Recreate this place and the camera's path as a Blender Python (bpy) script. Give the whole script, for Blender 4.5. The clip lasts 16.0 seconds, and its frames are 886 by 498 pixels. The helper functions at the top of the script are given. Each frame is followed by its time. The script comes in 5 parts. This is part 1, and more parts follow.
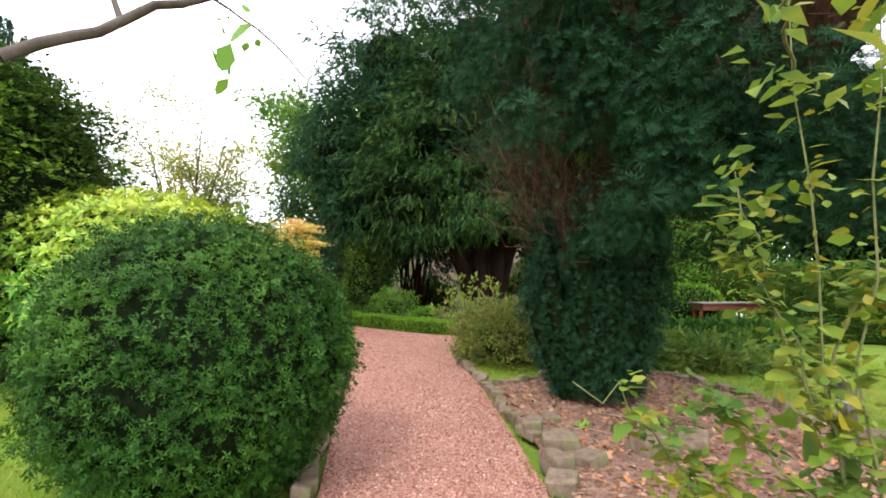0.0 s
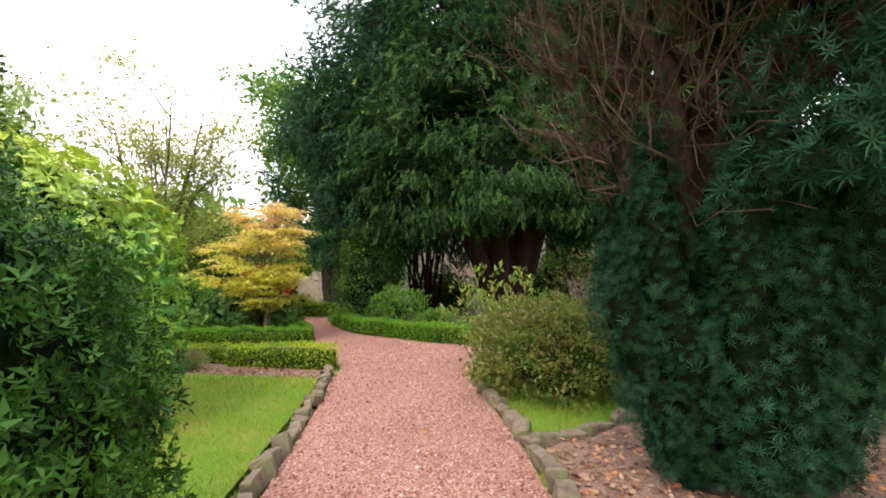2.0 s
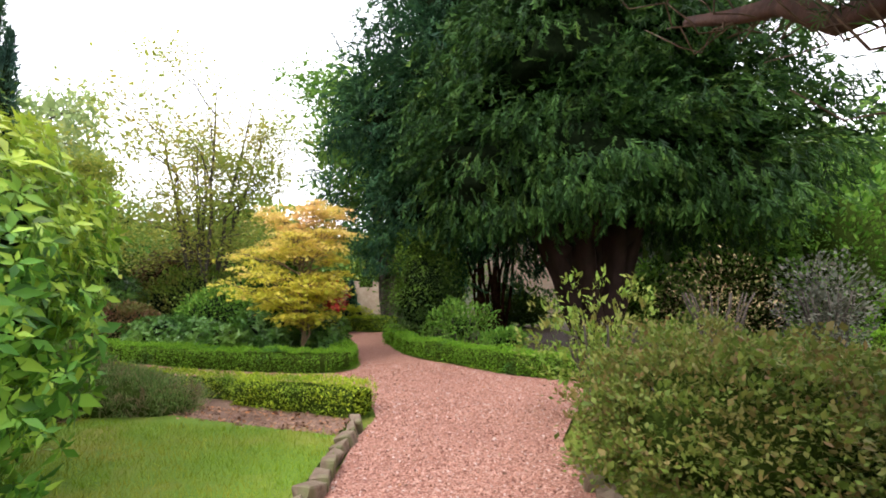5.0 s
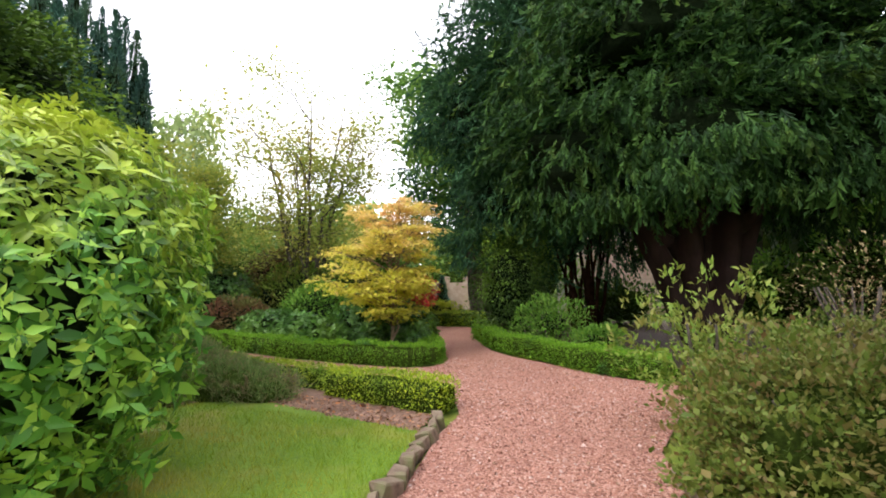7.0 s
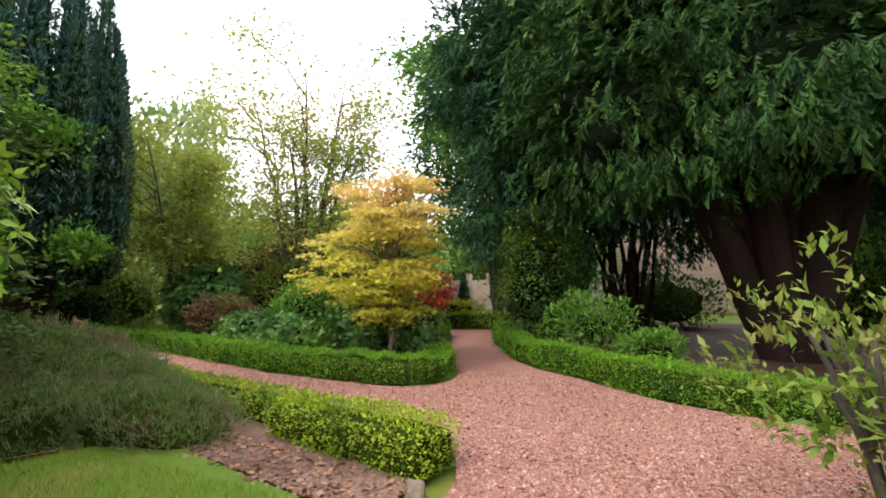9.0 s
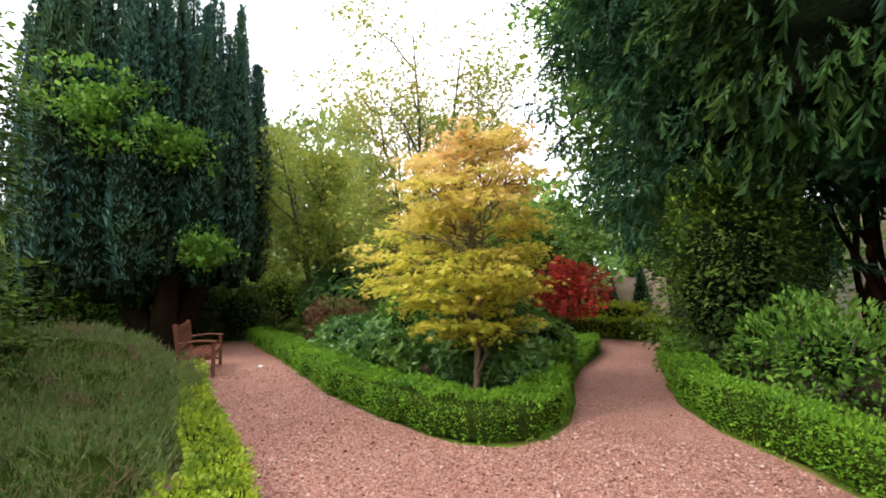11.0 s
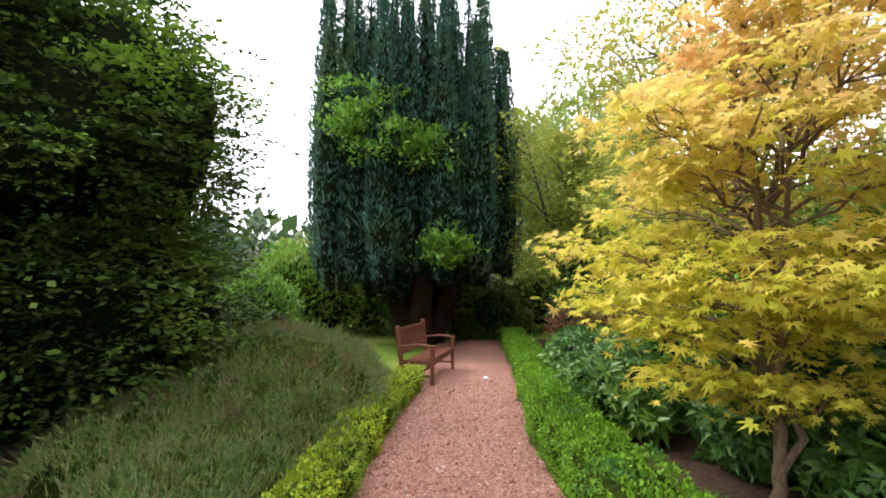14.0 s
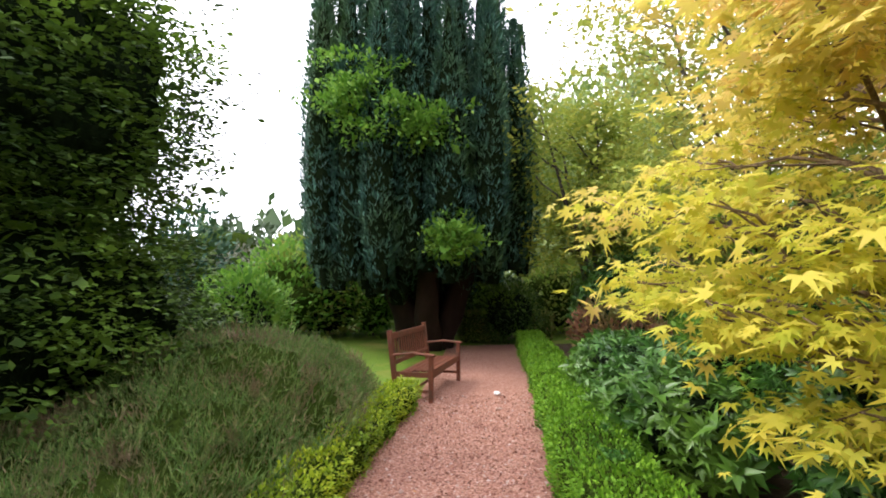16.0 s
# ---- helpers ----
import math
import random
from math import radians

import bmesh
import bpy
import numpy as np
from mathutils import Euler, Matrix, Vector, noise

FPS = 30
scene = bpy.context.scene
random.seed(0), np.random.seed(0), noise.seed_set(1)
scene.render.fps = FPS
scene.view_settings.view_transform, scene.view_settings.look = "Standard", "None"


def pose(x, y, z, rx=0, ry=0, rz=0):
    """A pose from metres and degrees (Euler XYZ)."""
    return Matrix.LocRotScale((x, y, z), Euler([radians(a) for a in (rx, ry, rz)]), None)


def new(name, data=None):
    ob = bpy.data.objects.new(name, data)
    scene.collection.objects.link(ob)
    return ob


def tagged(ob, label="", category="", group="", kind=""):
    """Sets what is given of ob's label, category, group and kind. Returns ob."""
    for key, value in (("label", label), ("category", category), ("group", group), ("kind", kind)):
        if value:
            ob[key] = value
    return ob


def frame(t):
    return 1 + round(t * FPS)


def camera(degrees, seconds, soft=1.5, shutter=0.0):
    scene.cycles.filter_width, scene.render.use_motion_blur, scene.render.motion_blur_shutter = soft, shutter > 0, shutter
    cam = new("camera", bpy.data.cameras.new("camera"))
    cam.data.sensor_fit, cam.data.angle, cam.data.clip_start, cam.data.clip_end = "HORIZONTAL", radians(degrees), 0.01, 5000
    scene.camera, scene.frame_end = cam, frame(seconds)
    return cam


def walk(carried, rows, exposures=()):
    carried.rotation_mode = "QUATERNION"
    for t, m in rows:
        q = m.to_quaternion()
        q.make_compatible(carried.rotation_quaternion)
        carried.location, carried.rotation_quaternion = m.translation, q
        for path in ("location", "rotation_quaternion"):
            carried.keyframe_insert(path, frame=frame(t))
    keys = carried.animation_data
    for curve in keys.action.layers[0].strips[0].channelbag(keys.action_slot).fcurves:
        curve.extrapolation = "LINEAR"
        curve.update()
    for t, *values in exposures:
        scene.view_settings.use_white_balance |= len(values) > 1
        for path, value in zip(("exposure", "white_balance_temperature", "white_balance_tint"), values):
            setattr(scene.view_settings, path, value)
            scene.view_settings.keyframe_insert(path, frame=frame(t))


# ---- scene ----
cam = camera(88.7, 16.0, soft=1.8)
# seconds, place, yaw, pitch, roll
PATH = [
    (0.0, 0.000, 0.000, 1.666, -0.00, 3.86, -0.32),
    (0.5, 0.063, 0.902, 1.596, -0.19, 3.41, 0.54),
    (1.0, 0.080, 1.634, 1.544, -0.14, 3.49, 0.78),
    (1.5, 0.075, 2.279, 1.528, 0.06, 3.85, 0.64),
    (2.0, 0.058, 2.905, 1.517, 2.04, 3.97, 0.49),
    (2.5, 0.058, 3.269, 1.535, 2.62, 4.70, 0.45),
    (3.0, 0.098, 3.627, 1.531, 2.49, 4.66, 0.43),
    (3.5, 0.087, 4.033, 1.519, 2.35, 4.85, 0.20),
    (4.0, 0.034, 4.502, 1.515, 3.45, 4.84, -0.06),
    (4.5, -0.078, 5.050, 1.500, 8.24, 5.05, -0.25),
    (5.0, -0.137, 5.259, 1.551, 10.41, 5.39, 0.13),
    (7.5, -0.044, 5.637, 1.554, 23.03, 4.64, 0.25),
    (8.0, -0.227, 6.072, 1.529, 22.98, 4.59, 0.30),
    (10.5, -0.702, 9.855, 1.455, 40.17, 4.99, 1.10),
    (11.0, -0.801, 10.401, 1.500, 48.47, 4.89, 1.06),
    (11.5, -0.983, 10.849, 1.483, 56.88, 4.80, 1.10),
    (12.0, -1.117, 11.228, 1.487, 65.15, 4.87, 0.91),
    (12.5, -1.302, 11.551, 1.509, 73.15, 4.82, 0.55),
    (13.0, -1.607, 11.808, 1.545, 77.30, 4.61, 0.40),
    (13.5, -1.848, 12.020, 1.606, 80.82, 4.61, 0.33),
    (14.0, -2.148, 12.150, 1.635, 84.09, 4.48, -0.01),
    (14.5, -2.533, 12.222, 1.636, 84.79, 4.36, 0.04),
    (15.0, -2.860, 12.297, 1.597, 84.93, 4.41, 0.03),
    (15.5, -3.165, 12.378, 1.557, 86.02, 4.58, 0.14),
    (16.0, -3.434, 12.505, 1.557, 86.22, 4.66, 0.24),
]
walk(cam, [(t, pose(x, y, z, 90 + pitch, roll, yaw)) for t, x, y, z, yaw, pitch, roll in PATH], exposures=[(0.0, 0.18), (2.0, 0.2), (5.0, 0.18), (7.5, 0.05), (11.0, 0.1), (14.0, 0.32), (16.0, 0.34)])

# ---- light: a bright overcast sky ----
SUN_UP, SUN_TURN = 48.0, 200.0
world = bpy.data.worlds.new("sky")
scene.world = world
world.use_nodes = True
wn, wl = world.node_tree.nodes, world.node_tree.links
wn.clear()
sky = wn.new("ShaderNodeTexSky")
sky.sky_type = "NISHITA"
sky.sun_disc = False
sky.sun_elevation = radians(SUN_UP)
sky.sun_rotation = radians(SUN_TURN)
clear_sky = wn.new("ShaderNodeBackground")
clear_sky.inputs["Strength"].default_value = 0.1
cloud = wn.new("ShaderNodeBackground")
cloud.inputs["Color"].default_value = (0.99, 0.972, 1.08, 1)
cloud.inputs["Strength"].default_value = 3.0
cover = wn.new("ShaderNodeMixShader")
cover.inputs[0].default_value = 0.9
sky_out = wn.new("ShaderNodeOutputWorld")
wl.new(sky.outputs[0], clear_sky.inputs["Color"])
wl.new(clear_sky.outputs[0], cover.inputs[1])
wl.new(cloud.outputs[0], cover.inputs[2])
wl.new(cover.outputs[0], sky_out.inputs["Surface"])
sun = new("sun", bpy.data.lights.new("sun", "SUN"))
sun.data.energy, sun.data.angle, sun.data.color = 2.0, radians(14), (1.0, 0.96, 0.9)
sun.rotation_euler = (radians(90 - SUN_UP), 0, radians(180 - SUN_TURN))

rng = np.random.default_rng(7)


# ---- materials ----
def shader(name, rough=0.6, spec=0.3):
    m = bpy.data.materials.new(name)
    m.use_nodes = True
    n, l = m.node_tree.nodes, m.node_tree.links
    b = n["Principled BSDF"]
    b.inputs["Roughness"].default_value = rough
    b.inputs["Specular IOR Level"].default_value = spec
    return m, n, l, b


def ramp_node(n, colours):
    r = n.new("ShaderNodeValToRGB")
    e = r.color_ramp.elements
    while len(e) < len(colours):
        e.new(0.5)
    for i, c in enumerate(colours):
        e[i].position = i / max(1, len(colours) - 1)
        e[i].color = (*c, 1)
    return r


def noise_node(n, l, scale, detail=4.0, rough=0.6, coords="Object"):
    tc = n.new("ShaderNodeTexCoord")
    t = n.new("ShaderNodeTexNoise")
    t.inputs["Scale"].default_value = scale
    t.inputs["Detail"].default_value = detail
    t.inputs["Roughness"].default_value = rough
    l.new(tc.outputs[coords], t.inputs["Vector"])
    return t


def mix_colour(n, l, a, b, fac, mode="MIX"):
    m = n.new("ShaderNodeMix")
    m.data_type, m.blend_type = "RGBA", mode
    for sock, val in ((m.inputs[0], fac), (m.inputs[6], a), (m.inputs[7], b)):
        if isinstance(val, (int, float)):
            sock.default_value = val
        elif isinstance(val, tuple):
            sock.default_value = (*val, 1)
        else:
            l.new(val, sock)
    return m.outputs[2]


def leaf_material(name, colours, patch=None, patch_scale=1.2, rough=0.5, spec=0.2, through_light=0.25, patch_range=(0.45, 0.65), height=None):
    """Leaves: a colour for each leaf, patches of another tint, some light through them. height: (z0, z1, colour) tints towards the top."""
    m, n, l, b = shader(name, rough, spec)
    geo = n.new("ShaderNodeNewGeometry")
    r = ramp_node(n, colours)
    l.new(geo.outputs["Random Per Island"], r.inputs[0])
    col = r.outputs[0]
    if patch:
        t = noise_node(n, l, patch_scale, 3.0)
        f = n.new("ShaderNodeMapRange")
        f.inputs[1].default_value, f.inputs[2].default_value = patch_range
        l.new(t.outputs["Fac"], f.inputs[0])
        col = mix_colour(n, l, col, patch, f.outputs[0])
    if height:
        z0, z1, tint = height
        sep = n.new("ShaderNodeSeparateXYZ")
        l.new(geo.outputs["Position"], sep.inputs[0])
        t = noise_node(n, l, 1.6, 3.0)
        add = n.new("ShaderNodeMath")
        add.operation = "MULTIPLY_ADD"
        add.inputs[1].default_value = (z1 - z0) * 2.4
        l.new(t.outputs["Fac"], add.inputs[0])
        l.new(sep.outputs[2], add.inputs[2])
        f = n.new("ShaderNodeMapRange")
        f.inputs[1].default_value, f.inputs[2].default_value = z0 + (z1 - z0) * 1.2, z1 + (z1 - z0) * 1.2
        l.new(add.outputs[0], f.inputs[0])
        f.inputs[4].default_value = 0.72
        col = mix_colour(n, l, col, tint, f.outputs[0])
    l.new(col, b.inputs["Base Color"])
    if through_light:
        tr = n.new("ShaderNodeBsdfTranslucent")
        l.new(col, tr.inputs["Color"])
        mx = n.new("ShaderNodeMixShader")
        mx.inputs[0].default_value = through_light
        l.new(b.outputs[0], mx.inputs[1])
        l.new(tr.outputs[0], mx.inputs[2])
        l.new(mx.outputs[0], n["Material Output"].inputs["Surface"])
    return m


def grain_material(name, colours, scale, bump=0.3, rough=0.8, stain=None, stain_scale=0.6, stretch=(1, 1, 1), spec=0.25, dist=0.02):
    """Solid stuff with grain at one scale and stains at a larger one."""
    m, n, l, b = shader(name, rough, spec)
    tc = n.new("ShaderNodeTexCoord")
    mp = n.new("ShaderNodeMapping")
    mp.inputs["Scale"].default_value = stretch
    l.new(tc.outputs["Object"], mp.inputs[0])
    t = n.new("ShaderNodeTexNoise")
    t.inputs["Scale"].default_value, t.inputs["Detail"].default_value, t.inputs["Roughness"].default_value = scale, 6.0, 0.65
    l.new(mp.outputs[0], t.inputs["Vector"])
    stretchy = n.new("ShaderNodeMapRange")
    stretchy.inputs[1].default_value, stretchy.inputs[2].default_value = 0.28, 0.72
    l.new(t.outputs["Fac"], stretchy.inputs[0])
    r = ramp_node(n, colours)
    l.new(stretchy.outputs[0], r.inputs[0])
    col = r.outputs[0]
    if stain:
        s = noise_node(n, l, stain_scale, 5.0)
        f = n.new("ShaderNodeMapRange")
        f.inputs[1].default_value, f.inputs[2].default_value = 0.5, 0.68
        l.new(s.outputs["Fac"], f.inputs[0])
        col = mix_colour(n, l, col, stain, f.outputs[0])
    l.new(col, b.inputs["Base Color"])
    bp = n.new("ShaderNodeBump")
    bp.inputs["Strength"].default_value, bp.inputs["Distance"].default_value = bump, dist
    l.new(t.outputs["Fac"], bp.inputs["Height"])
    l.new(bp.outputs[0], b.inputs["Normal"])
    return m


def gravel_material():
    m, n, l, b = shader("gravel", 0.85, 0.2)
    tc = n.new("ShaderNodeTexCoord")
    v = n.new("ShaderNodeTexVoronoi")
    v.inputs["Scale"].default_value = 62.0
    l.new(tc.outputs["Object"], v.inputs["Vector"])
    sep = n.new("ShaderNodeSeparateColor")
    l.new(v.outputs["Color"], sep.inputs[0])
    r = ramp_node(n, GRAVEL)
    l.new(sep.outputs[0], r.inputs[0])
    big = noise_node(n, l, 0.9, 5.0)
    f = n.new("ShaderNodeMapRange")
    f.inputs[1].default_value, f.inputs[2].default_value = 0.4, 0.75
    f.inputs[4].default_value = 0.5
    l.new(big.outputs["Fac"], f.inputs[0])
    col = mix_colour(n, l, r.outputs[0], (0.25, 0.115, 0.09), f.outputs[0])
    l.new(col, b.inputs["Base Color"])
    bp = n.new("ShaderNodeBump")
    bp.inputs["Strength"].default_value, bp.inputs["Distance"].default_value = 0.9, 0.012
    bp.invert = True
    l.new(v.outputs["Distance"], bp.inputs["Height"])
    l.new(bp.outputs[0], b.inputs["Normal"])
    return m


GRAVEL = [(0.15, 0.062, 0.044), (0.30, 0.138, 0.098), (0.39, 0.19, 0.135), (0.52, 0.31, 0.235), (0.33, 0.15, 0.107)]
M = {
    "gravel": gravel_material(),
    "pebble": leaf_material("pebble", GRAVEL + [(0.55, 0.42, 0.36)], None, rough=0.85, spec=0.2, through_light=0),
    "grass_ground": grain_material("grass_ground", [(0.06, 0.115, 0.01), (0.115, 0.2, 0.016), (0.17, 0.26, 0.024)], 40, 0.6, stain=(0.21, 0.21, 0.04), stain_scale=0.9),
    "blade": leaf_material("blade", [(0.14, 0.24, 0.012), (0.21, 0.33, 0.016), (0.30, 0.40, 0.028)], (0.37, 0.35, 0.05), 0.8, through_light=0.35),
    "mulch": grain_material("mulch", [(0.10, 0.055, 0.04), (0.24, 0.14, 0.10), (0.38, 0.25, 0.18)], 38, 0.9, stain=(0.09, 0.06, 0.035)),
    "dark_earth": grain_material("dark_earth", [(0.025, 0.015, 0.01), (0.07, 0.04, 0.025), (0.13, 0.075, 0.05)], 30, 0.9),
    "chip": leaf_material("chip", [(0.12, 0.06, 0.04), (0.25, 0.14, 0.09), (0.36, 0.23, 0.15), (0.42, 0.16, 0.05)], through_light=0, rough=0.8),
    "rock": grain_material("rock", [(0.0806, 0.0558, 0.0372), (0.186, 0.136, 0.093), (0.26, 0.205, 0.149)], 9, 0.7, stain=(0.12, 0.13, 0.05), stain_scale=4.0),
    # reddish bark taken near black: shade beneath the crowns is in its colour
    "yew_bark_shaded": grain_material("yew_bark_shaded", [(0.00792, 0.00349, 0.00222), (0.0206, 0.00952, 0.00634), (0.0349, 0.0174, 0.0119)], 7, 0.9, stretch=(0.324, 0.324, 0.158), dist=0.05),
    "grey_bark": grain_material("grey_bark", [(0.035, 0.028, 0.0224), (0.084, 0.07, 0.056), (0.14, 0.119, 0.098)], 9, 0.8, stretch=(0.9, 0.9, 0.7)),
    "twig": grain_material("twig", [(0.0405, 0.0226, 0.0138), (0.0892, 0.0535, 0.0324), (0.154, 0.101, 0.0631)], 14, 0.4),
    "dry_twig": grain_material("dry_twig", [(0.2, 0.14, 0.1), (0.32, 0.24, 0.17), (0.42, 0.33, 0.25)], 20, 0.3),
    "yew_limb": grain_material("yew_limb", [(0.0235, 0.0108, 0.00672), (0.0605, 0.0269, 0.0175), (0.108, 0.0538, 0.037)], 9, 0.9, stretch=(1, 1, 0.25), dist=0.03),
    "yew_cool": leaf_material("yew_cool", [(0.0138, 0.0459, 0.0217), (0.0321, 0.0918, 0.0402), (0.0688, 0.161, 0.063)], (0.0945, 0.203, 0.0378), 0.7, rough=0.6, spec=0.12, through_light=0.16, patch_range=(0.55, 0.8)),
    "juniper": leaf_material("juniper", [(0.05, 0.12, 0.025), (0.10, 0.20, 0.035), (0.17, 0.29, 0.05)], (0.2, 0.27, 0.05), 1.5, through_light=0.2),
    "cane": grain_material("cane", [(0.07, 0.085, 0.03), (0.13, 0.15, 0.05), (0.20, 0.17, 0.09)], 20, 0.3),
    "maple_bark": grain_material("maple_bark", [(0.09, 0.06, 0.035), (0.19, 0.13, 0.08), (0.28, 0.21, 0.13)], 14, 0.5, stretch=(4, 4, 1)),
    # near-black foliage core: the shade between leaves is put into its colour
    "core_shade": grain_material("core_shade", [(0.0044, 0.0077, 0.00385), (0.0099, 0.0165, 0.00715), (0.0165, 0.0248, 0.0099)], 14, 0.9, dist=0.06, spec=0.0),
    # hedge and bush cores, darkened in colour for the shade among the leaves
    "core_hedge_shade": grain_material("core_hedge_shade", [(0.014, 0.021, 0.0056), (0.035, 0.056, 0.0098), (0.056, 0.084, 0.014)], 30, 0.9, dist=0.03, spec=0.0),
    # brown core colour, with the shade inside a crown put into it
    "core_brown_shade": grain_material("core_brown_shade", [(0.0144, 0.0072, 0.00432), (0.0336, 0.0168, 0.0096), (0.0528, 0.0288, 0.0168)], 10, 0.9, stretch=(0.72, 0.72, 0.48), dist=0.06, spec=0.0),
    "yew_blue": leaf_material("yew_blue", [(0.00444, 0.0192, 0.00814), (0.0133, 0.0488, 0.0215), (0.037, 0.104, 0.0459)], (0.012, 0.042, 0.013), 2.6, rough=0.65, spec=0.08, through_light=0.12),
    "yew_green": leaf_material("yew_green", [(0.0118, 0.0335, 0.00994), (0.0276, 0.074, 0.0159), (0.0643, 0.138, 0.0256)], (0.133, 0.211, 0.033), 0.9, rough=0.6, spec=0.12, through_light=0.14, patch_range=(0.58, 0.8)),
    "yew_spire": leaf_material("yew_spire", [(0.0203, 0.0567, 0.0459), (0.0432, 0.112, 0.0837), (0.081, 0.182, 0.128)], (0.0607, 0.119, 0.0473), 0.7, rough=0.6, spec=0.15, through_light=0.1),
    "ball_leaf": leaf_material("ball_leaf", [(0.0096, 0.04, 0.0048), (0.0224, 0.076, 0.008), (0.048, 0.128, 0.0144)], (0.085, 0.2, 0.02), 1.3, rough=0.55, spec=0.15, through_light=0.18, patch_range=(0.5, 0.8)),
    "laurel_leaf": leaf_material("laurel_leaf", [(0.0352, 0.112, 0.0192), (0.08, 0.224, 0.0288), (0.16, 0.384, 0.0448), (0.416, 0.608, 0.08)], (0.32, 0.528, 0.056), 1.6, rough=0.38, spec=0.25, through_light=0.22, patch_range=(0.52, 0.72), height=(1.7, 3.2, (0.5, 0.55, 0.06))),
    "box_leaf": leaf_material("box_leaf", [(0.09, 0.217, 0.015), (0.15, 0.315, 0.0225), (0.217, 0.405, 0.03)], (0.06, 0.173, 0.0375), 1.6, rough=0.5, spec=0.15, through_light=0.25, patch_range=(0.6, 0.68)),
    "box_gold": leaf_material("box_gold", [(0.185, 0.29, 0.0158), (0.33, 0.449, 0.0238), (0.475, 0.528, 0.0396)], (0.132, 0.238, 0.0198), 1.5, rough=0.42, through_light=0.25),
    "olive_leaf": leaf_material("olive_leaf", [(0.084, 0.135, 0.0197), (0.13, 0.185, 0.0281), (0.185, 0.225, 0.0421), (0.203, 0.124, 0.0506)], (0.185, 0.152, 0.045), 2.2, through_light=0.3, patch_range=(0.52, 0.7)),
    "azalea_leaf": leaf_material("azalea_leaf", [(0.117, 0.213, 0.0267), (0.192, 0.298, 0.0426), (0.288, 0.373, 0.064)], (0.235, 0.213, 0.0533), 2.0, through_light=0.3),
    "pieris_leaf": leaf_material("pieris_leaf", [(0.0784, 0.202, 0.0224), (0.146, 0.302, 0.0392), (0.224, 0.381, 0.056)], through_light=0.3),
    "rhodo_leaf": leaf_material("rhodo_leaf", [(0.022, 0.075, 0.014), (0.05, 0.14, 0.022), (0.10, 0.23, 0.04)], (0.11, 0.22, 0.025), 1.0, rough=0.35, spec=0.35, through_light=0.15),
    "heather": leaf_material("heather", [(0.0774, 0.151, 0.0388), (0.138, 0.237, 0.0568), (0.202, 0.301, 0.0818), (0.276, 0.198, 0.111)], (0.224, 0.151, 0.0946), 2.2, through_light=0.18, patch_range=(0.53, 0.66)),
    "maple_leaf": leaf_material("maple_leaf", [(0.46, 0.5, 0.05), (0.62, 0.6, 0.07), (0.78, 0.68, 0.12), (0.54, 0.56, 0.06)], (0.82, 0.56, 0.21), 1.9, through_light=0.52, patch_range=(0.55, 0.78), height=(2.0, 3.9, (0.9, 0.54, 0.29))),
    "red_leaf": leaf_material("red_leaf", [(0.307, 0.0288, 0.0288), (0.614, 0.0576, 0.048), (0.864, 0.115, 0.0768)], (0.422, 0.0576, 0.0384), 1.5, through_light=0.35),
    "beech_leaf": leaf_material("beech_leaf", [(0.0193, 0.0426, 0.0108), (0.0387, 0.0774, 0.0154), (0.0736, 0.132, 0.0232)], (0.24, 0.40, 0.05), 0.6, rough=0.5, spec=0.12, through_light=0.22, patch_range=(0.46, 0.72)),
    "tree_leaf": leaf_material("tree_leaf", [(0.077, 0.185, 0.0308), (0.139, 0.277, 0.0462), (0.231, 0.385, 0.077)], (0.216, 0.339, 0.0616), 0.6, through_light=0.3),
    "thin_leaf": leaf_material("thin_leaf", [(0.23, 0.31, 0.0575), (0.345, 0.425, 0.0805), (0.46, 0.483, 0.103)], (0.46, 0.391, 0.092), 0.7, through_light=0.4),
    "yellow_green": leaf_material("yellow_green", [(0.22, 0.30, 0.05), (0.36, 0.41, 0.07), (0.5, 0.49, 0.09)], (0.2, 0.29, 0.06), 0.8, through_light=0.55),
    "willow_leaf": leaf_material("willow_leaf", [(0.194, 0.272, 0.0972), (0.33, 0.408, 0.156), (0.467, 0.524, 0.214)], (0.194, 0.292, 0.0972), 0.5, through_light=0.3),
    "far_leaf": leaf_material("far_leaf", [(0.05, 0.09, 0.04), (0.085, 0.13, 0.055), (0.12, 0.17, 0.07)], (0.06, 0.09, 0.05), 0.08, through_light=0.1),
    "purple_leaf": leaf_material("purple_leaf", [(0.12, 0.05, 0.035), (0.20, 0.09, 0.05), (0.28, 0.16, 0.07)], (0.14, 0.15, 0.04), 1.0, through_light=0.25),
    "twig_leaf": leaf_material("twig_leaf", [(0.20, 0.14, 0.07), (0.30, 0.22, 0.11), (0.38, 0.30, 0.15), (0.24, 0.27, 0.07)], through_light=0.15),
    "grey_leaf": leaf_material("grey_leaf", [(0.0868, 0.102, 0.0725), (0.135, 0.145, 0.107), (0.193, 0.174, 0.135)], through_light=0.1),
    "rose_leaf": leaf_material("rose_leaf", [(0.115, 0.202, 0.0216), (0.187, 0.274, 0.0288), (0.259, 0.302, 0.0432), (0.302, 0.259, 0.0216)], (0.0864, 0.173, 0.036), 3.0, through_light=0.4),
    "fern_gold": leaf_material("fern_gold", [(0.28, 0.36, 0.02), (0.42, 0.46, 0.03), (0.5, 0.48, 0.05)], through_light=0.3),
    "bench_wood": grain_material("bench_wood", [(0.10, 0.032, 0.018), (0.18, 0.062, 0.035), (0.25, 0.10, 0.06)], 12, 0.35, rough=0.5, stretch=(1, 8, 8), stain=(0.12, 0.06, 0.04), stain_scale=5),
